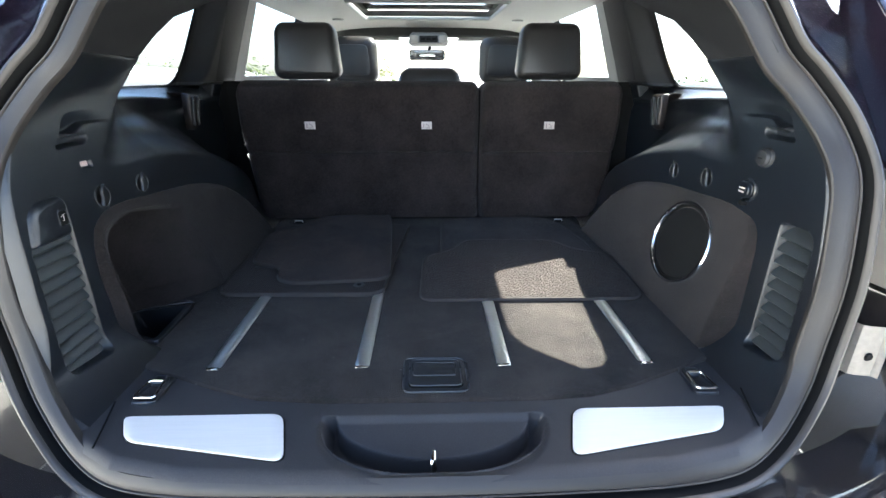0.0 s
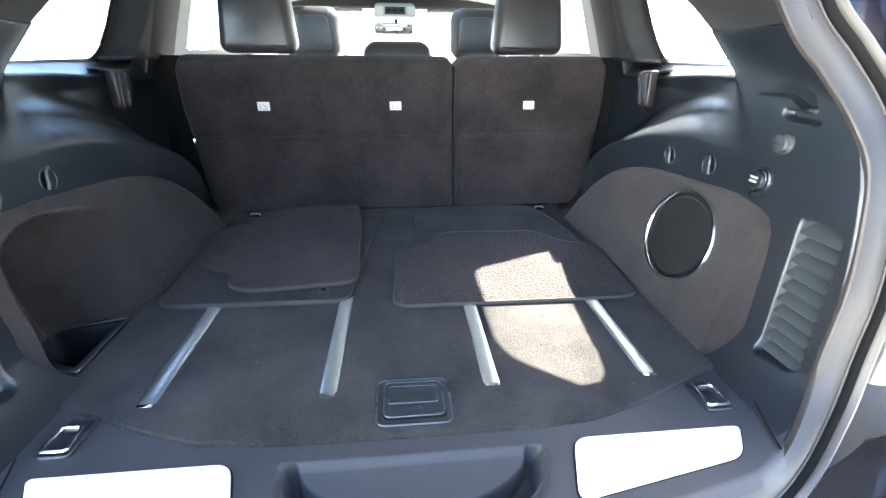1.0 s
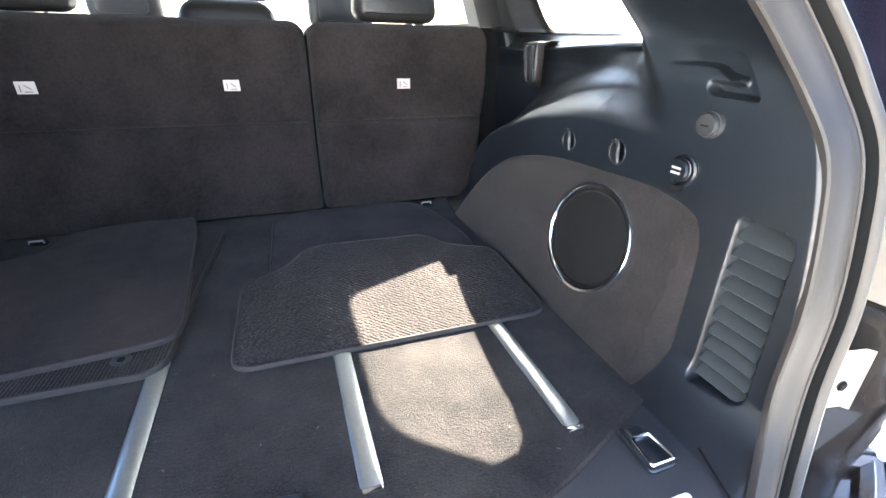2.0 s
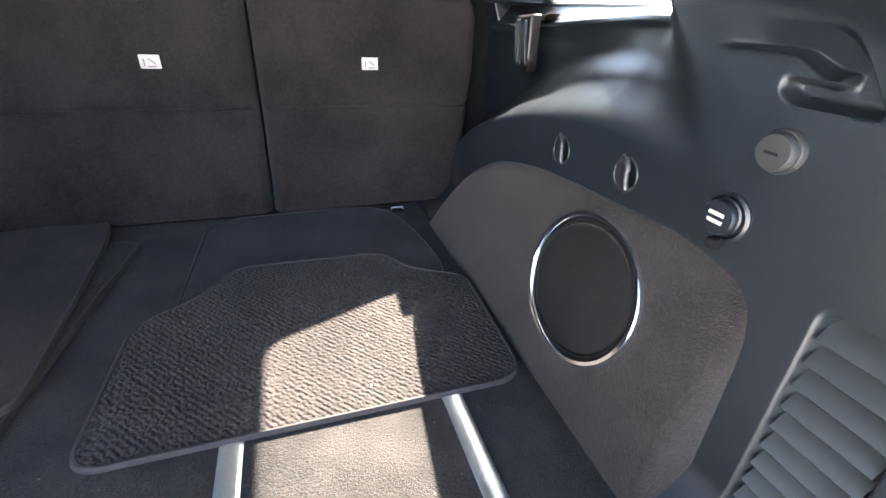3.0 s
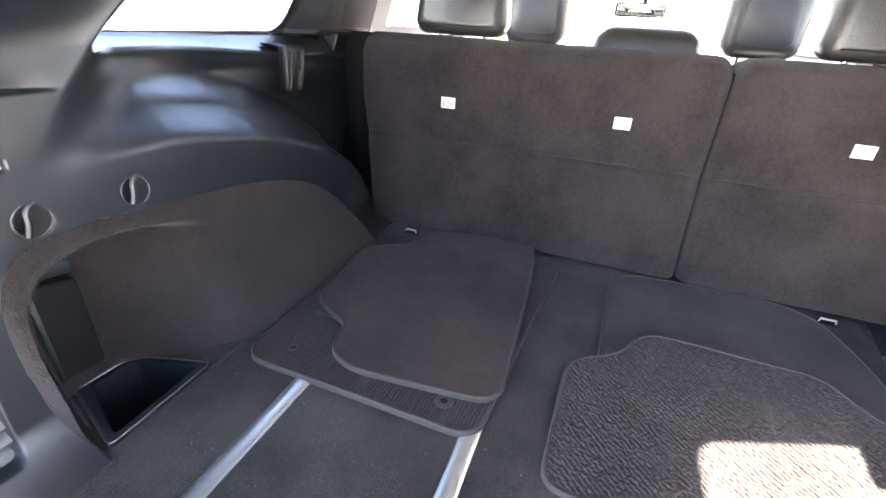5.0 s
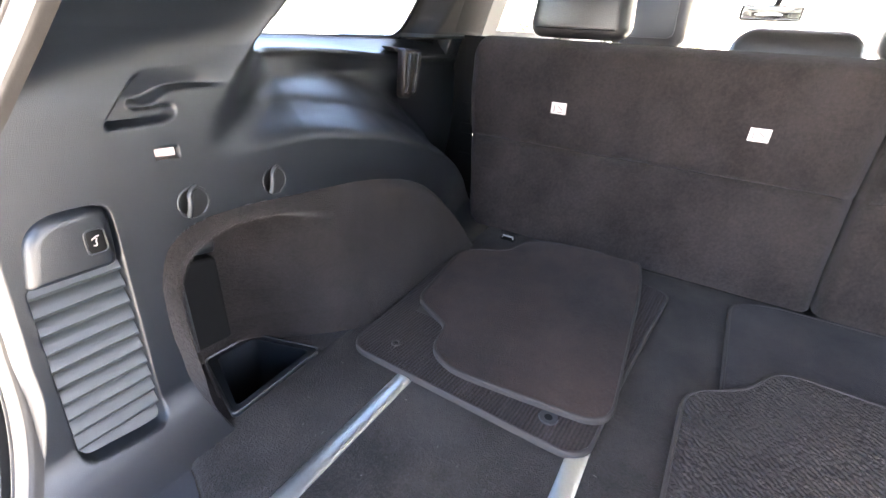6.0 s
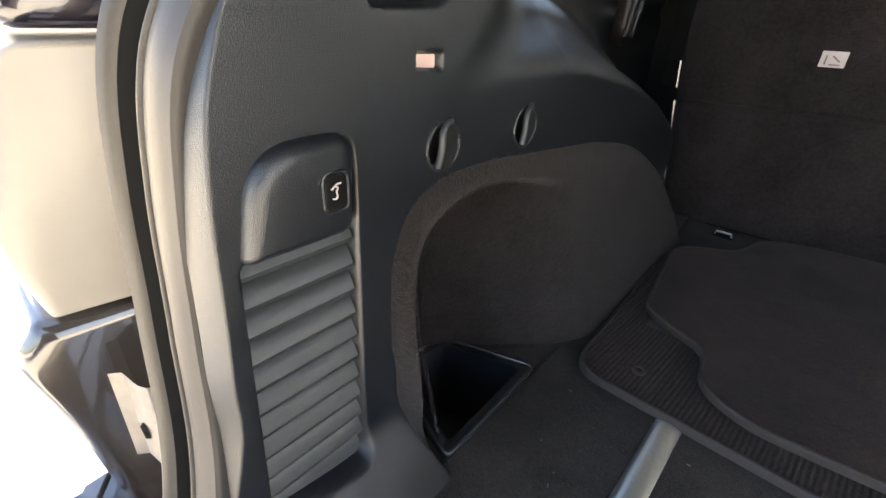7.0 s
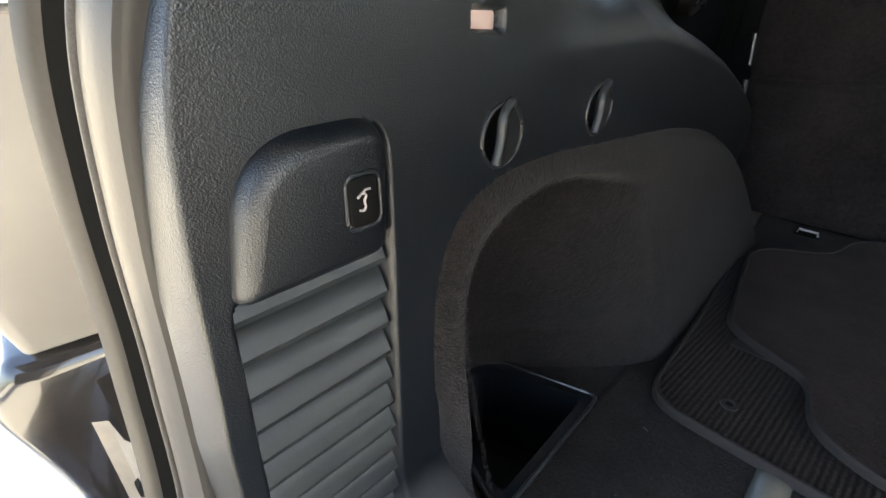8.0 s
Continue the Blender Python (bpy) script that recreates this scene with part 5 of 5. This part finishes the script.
for s in (-1, 1):
    cl = thing("coat_hook", "black belt height adjuster on the roof rail", "belt adjuster", group="belt adjusters")
    part("loop", tube([(s * 0.52, 1.80, 0.765), (s * 0.53, 1.80, 0.735), (s * 0.56, 1.80, 0.73), (s * 0.58, 1.80, 0.76)], 0.012, 8), M_BLACK, cl)
    dl = thing("dome_lamp", "small round dome lamp in the headliner", "lamp", group="dome lamps")
    part("lens", lathe([(0.03, 0.0), (0.028, -0.008), (0.012, -0.011)], lambda u, v, w, s=s: (s * 0.47 + u, 1.88 + v, 0.792 + w), 20), M_GREYTRIM, dl)

# ---- sockets on the right side trim ----


def on_right(y0, z0):
    return lambda u, v, w: (0.616 - w, y0 + u, z0 + v)


kn = thing("lamp_knob", "round grey knob on the side trim", "knob")
part("skirt", lathe([(0.0178, -0.004), (0.0178, 0.004), (0.0165, 0.006), (0.01, 0.006)], on_right(0.092, 0.3850), 28), M_KNOB, kn)
part("cap", lathe([(0.0155, 0.005), (0.0151, 0.010), (0.0135, 0.0125), (0.002, 0.0132)], on_right(0.092, 0.3850), 28), M_KNOB, kn)
part("slot", rbox((0.6022, 0.087, 0.3830), (0.6036, 0.098, 0.3850), 0), M_BLACK, kn)
sk = thing("power_socket", "black power socket with a capped cover and white symbol", "socket")
part("bezel", lathe([(0.0225, -0.004), (0.0225, 0.003), (0.020, 0.005), (0.0185, 0.001), (0.016, 0.0)], on_right(0.115, 0.319), 28), M_TRIM, sk)
cap = part("cap", lathe([(0.0168, 0.0), (0.0168, 0.006), (0.0153, 0.007), (0.0160, 0.009), (0.0160, 0.012), (0.0148, 0.0145), (0.002, 0.015)], on_right(0.115, 0.320), 28), M_TRIM, sk)
for dz in (-0.0035, 0.0035):
    part("symbol", rbox((0.6003, 0.108, 0.320 + dz - 0.0016), (0.6013, 0.123, 0.320 + dz + 0.0016), 0), M_WHITE, cap, "white bar of the printed symbol")
part("hinge", rbox((0.602, 0.109, 0.289), (0.618, 0.120, 0.300), 0.004), M_BLACK, sk)

# ---- rear corner outside: lamps, bumper, brackets ----
for s in (1, -1):
    tl = thing("tail_lamp", "pale cream smooth tail lamp housing beside the opening", "tail lamp", group="tail lamps")
    oo = rounded([(0.10, 0.19), (-0.128, 0.192), (-0.142, 0.26), (-0.100, 0.382), (0.10, 0.384)], [0.003, 0.004, 0.03, 0.02, 0.005])
    o2 = oo if s > 0 else oo[::-1]
    part("housing", slab(o2, lambda y, z, w, s=s: (s * (0.93 - w + 0.25 * max(0, -0.02 - y)), y, z), 0.185, 0.004, 3), M_LAMP, tl)
    part("bolt_cap", lathe([(0.006, -0.002), (0.006, 0.002), (0.004, 0.003)], lambda u, v, w, s=s: (s * (0.746 - w), 0.01 + u, 0.33 + v), 16), M_LAMP, tl)
    bc = thing("bumper_corner", "glossy black bumper corner with dust and scratches", "bumper", group="bumper corners", kind="structure")
    oo = rounded([(0.10, 0.1885), (-0.140, 0.1885), (-0.162, 0.165), (-0.150, 0.09), (-0.138, -0.02), (-0.13, -0.2), (0.10, -0.2)], [0.003, 0.006, 0.02, 0.05, 0.05, 0.01, 0.01])
    o2 = oo if s > 0 else oo[::-1]
    part("skin", slab(o2, lambda y, z, w, s=s: (s * (0.93 - w + 0.25 * max(0, -0.02 - y)), y, z), 0.187, 0.016, 6), M_BUMPER, bc)
    qc = thing("car_body", "dark glossy painted rear quarter above the tail lamp", "car body", kind="structure")
    oo = rounded([(0.12, 0.388), (-0.098, 0.388), (-0.080, 0.44), (-0.02, 0.52), (0.03, 0.60), (0.10, 0.70), (0.12, 0.70)], [0.005, 0.015, 0.03, 0.05, 0.05, 0.02, 0.005])
    o2 = oo if s > 0 else oo[::-1]
    part("corner", slab(o2, lambda y, z, w, s=s: (s * (0.93 - w - 0.35 * max(0, z - 0.49) + 0.25 * max(0, -0.02 - y)), y, z), 0.19, 0.012, 4), M_PAINT, qc)
    br = thing("bracket", "pale metal bumper bracket with a round hole", "bracket", group="brackets")
    bm = bmesh.new()
    prof = [(0.674, -0.079), (0.698, -0.082), (0.704, -0.098), (0.712, -0.102), (0.736, -0.106), (0.742, -0.114)]
    rows = [[bm.verts.new((s * x, y - 0.04 * (0.148 - z), z)) for x, y in prof] for z in (0.148, 0.12, 0.09, 0.056)]
    for a, b in zip(rows[:-1], rows[1:]):
        for k in range(len(prof) - 1):
            bm.faces.new((a[k], a[k + 1], b[k + 1], b[k]))
    bmesh.ops.solidify(bm, geom=bm.faces[:], thickness=0.003)
    part("plate", bm, M_STEEL, br, sharp=25)
    part("hole", lathe([(0.008, -0.0012), (0.006, 0.0018), (0.001, 0.0016)], lambda u, v, w, s=s: (s * (0.7240 + u * 0.9), -0.1075 - w, 0.092 + v), 16), M_BLACK, br)

bp = thing("bumper_top", "black ribbed bumper step pad under the opening", "bumper", kind="structure")
nx = 80
prof = [(-0.20, -0.075), (-0.262, -0.075), (-0.268, -0.060), (-0.285, -0.058), (-0.289, -0.063), (-0.300, -0.063), (-0.304, -0.058), (-0.325, -0.060), (-0.329, -0.066),
        (-0.342, -0.066), (-0.346, -0.060), (-0.40, -0.066), (-0.43, -0.085), (-0.44, -0.13), (-0.44, -0.40)]
verts = []
for i in range(nx):
    x = -0.86 + 1.72 * i / (nx - 1)
    dy = 0.16 * (abs(x) / 0.86) ** 3.5
    verts += [(x, y + dy, z) for y, z in prof]
mesh_ob("step_pad", verts, grid_faces(nx, len(prof)), M_BUMPER, bp, sharp=30)


# ---- parked car outside ----
def parked_car(at, turn):
    ob = thing("parked_car", "pale silver-blue parked saloon car", "car")
    ob.matrix_world = pose(*at, 0, 0, turn)
    side = [(-2.1, 0.25), (-2.15, 0.65), (-1.9, 0.95), (-1.3, 1.0), (-0.7, 1.42), (0.5, 1.45), (1.15, 1.02), (1.9, 0.92), (2.2, 0.70), (2.2, 0.3)]
    oo = rounded(side, 0.12, 4)
    bm = bmesh.new()
    rows = []
    for x, k in ((-0.86, 0.93), (-0.80, 1.0), (0.80, 1.0), (0.86, 0.93)):
        rows.append([bm.verts.new((x * (1 - 0.18 * max(0, (p.y - 0.95) / 0.5)), p.x, 0.25 + (p.y - 0.25) * (k if p.y > 0.9 else 1))) for p in oo])
    for a, b in zip(rows[:-1], rows[1:]):
        for i in range(len(oo)):
            bm.faces.new((a[i], a[(i + 1) % len(oo)], b[(i + 1) % len(oo)], b[i]))
    bm.faces.new(rows[0])
    bm.faces.new(rows[-1][::-1])
    part("body", bm, M_CARWHITE, ob)
    for s in (-1, 1):
        part("side_window", slab(rounded([(-1.05, 1.03), (-0.66, 1.36), (0.45, 1.38), (0.95, 1.03)], 0.06), lambda y, z, w, s=s: (s * (0.855 - 0.36 * max(0, z - 0.95) + w * 0.5), y, z), 0.01, 0.003), M_DARKGLASS, ob)
        for y in (-1.35, 1.35):
            wh = part("wheel", lathe([(0.31, 0.0), (0.32, 0.02), (0.32, 0.18), (0.29, 0.20), (0.22, 0.20), (0.2, 0.19), (0.02, 0.20)], lambda u, v, w, s=s, y=y: (s * (0.68 + w), y + u, 0.32 + v), 28), M_BLACK, ob)
            part("rim", lathe([(0.2, 0.195), (0.19, 0.206), (0.02, 0.206)], lambda u, v, w, s=s, y=y: (s * (0.68 + w), y + u, 0.32 + v), 20), M_STEEL, wh)
    part("windscreen", slab(rounded([(-0.62, 0.0), (0.62, 0.0), (0.52, 0.62), (-0.52, 0.62)], 0.06), lambda u, v, w: (u, 1.16 - v * 0.86 + w, 1.03 + v * 0.55 + w), 0.012, 0.003), M_DARKGLASS, ob)
    return ob


parked_car((-4.6, 6.2, -0.82), 160)
yw = thing("yard_wall", "low pale wall at the far side of the yard", "wall", kind="structure")
part("wall", rbox((8.5, 5, -0.82), (8.8, 40, 0.32), 0.02), M_WALL, yw)
# unseen wall added to cut the light coming from the right rear
hw = thing("light_shaping_wall", "added tall dark wall, unseen, that holds light off the left trim", "wall", kind="structure")
part("wall", rbox((3.6, -9.0, -0.82), (3.9, -2.3, 4.2), 0.02), M_BLOCKWALL, hw)
# unseen white wall added to bounce sunlight onto seal and trim edges
ww = thing("light_shaping_wall", "added white wall, unseen, that throws sunlight at the rear opening", "wall", kind="structure")
part("wall", rbox((-5.3, -10.0, -0.82), (-5.0, -0.3, 1.7), 0.02), M_REFLECTOR, ww)

# ---- roof skin and raised tailgate over the opening ----
rs = thing("roof", "dark painted roof of the car", "roof", kind="structure")
verts = []
for i in range(25):
    x = -0.74 + 1.48 * i / 24
    for j in range(13):
        y = 0.10 + 2.36 * j / 12
        verts.append((x, y, roof_z(x * 0.92, max(y, 0.15)) + 0.085))
fs = [f for k, f in enumerate(grid_faces(25, 13)) if not (7 <= k // 12 < 17 and 6 <= k % 12 < 10)]
mesh_ob("roof_skin", verts, fs, M_PAINT, rs)
tg = thing("tailgate", "dark painted tailgate raised over the opening", "tailgate", kind="structure")
for nm, box, mat in (("panel", ((-0.70, -0.02, 0.03), (0.70, 1.12, 0.09)), M_PAINT), ("inner_trim", ((-0.62, 0.04, 0.0), (0.62, 1.06, 0.04)), M_TRIM)):
    ob = part(nm, rbox(*box, 0.02, 2), mat, tg)
    ob.matrix_basis = pose(0, 0.10, 0.92, 0, 0, 180) @ pose(0, 0, 0, 14, 0, 0)

# ---- lint on the carpet ----
rnd = random.Random(11)
bm = bmesh.new()
for _ in range(50):
    x, y = rnd.uniform(-0.52, 0.52), rnd.uniform(-0.07, 0.30) if rnd.random() < 0.8 else rnd.uniform(-0.06, 0.85)
    a, r = rnd.uniform(0, 6.28), rnd.uniform(0.0006, 0.0026)
    dx, dy = math.cos(a) * r, math.sin(a) * r
    q = 0.0005
    pts = [(x - dx - dy * q / r, y - dy + dx * q / r, 0.0032), (x - dx + dy * q / r, y - dy - dx * q / r, 0.0032), (x + dx + dy * q / r, y + dy - dx * q / r, 0.0036), (x + dx - dy * q / r, y + dy + dx * q / r, 0.0036)]
    top = [bm.verts.new((px, py, pz + 0.0006)) for px, py, pz in pts]
    low = [bm.verts.new(p) for p in pts]
    bm.faces.new(top)
    for k in range(4):
        bm.faces.new((low[k], low[(k + 1) % 4], top[(k + 1) % 4], top[k]))
lint = part("carpet_lint", bm, material("pale_lint", (0.12, 0.11, 0.10), 0.9, vary=0.2, grain=60, bump=0))
tagged(lint, "pale lint and crumbs scattered on the carpet", "lint", kind="stuff")
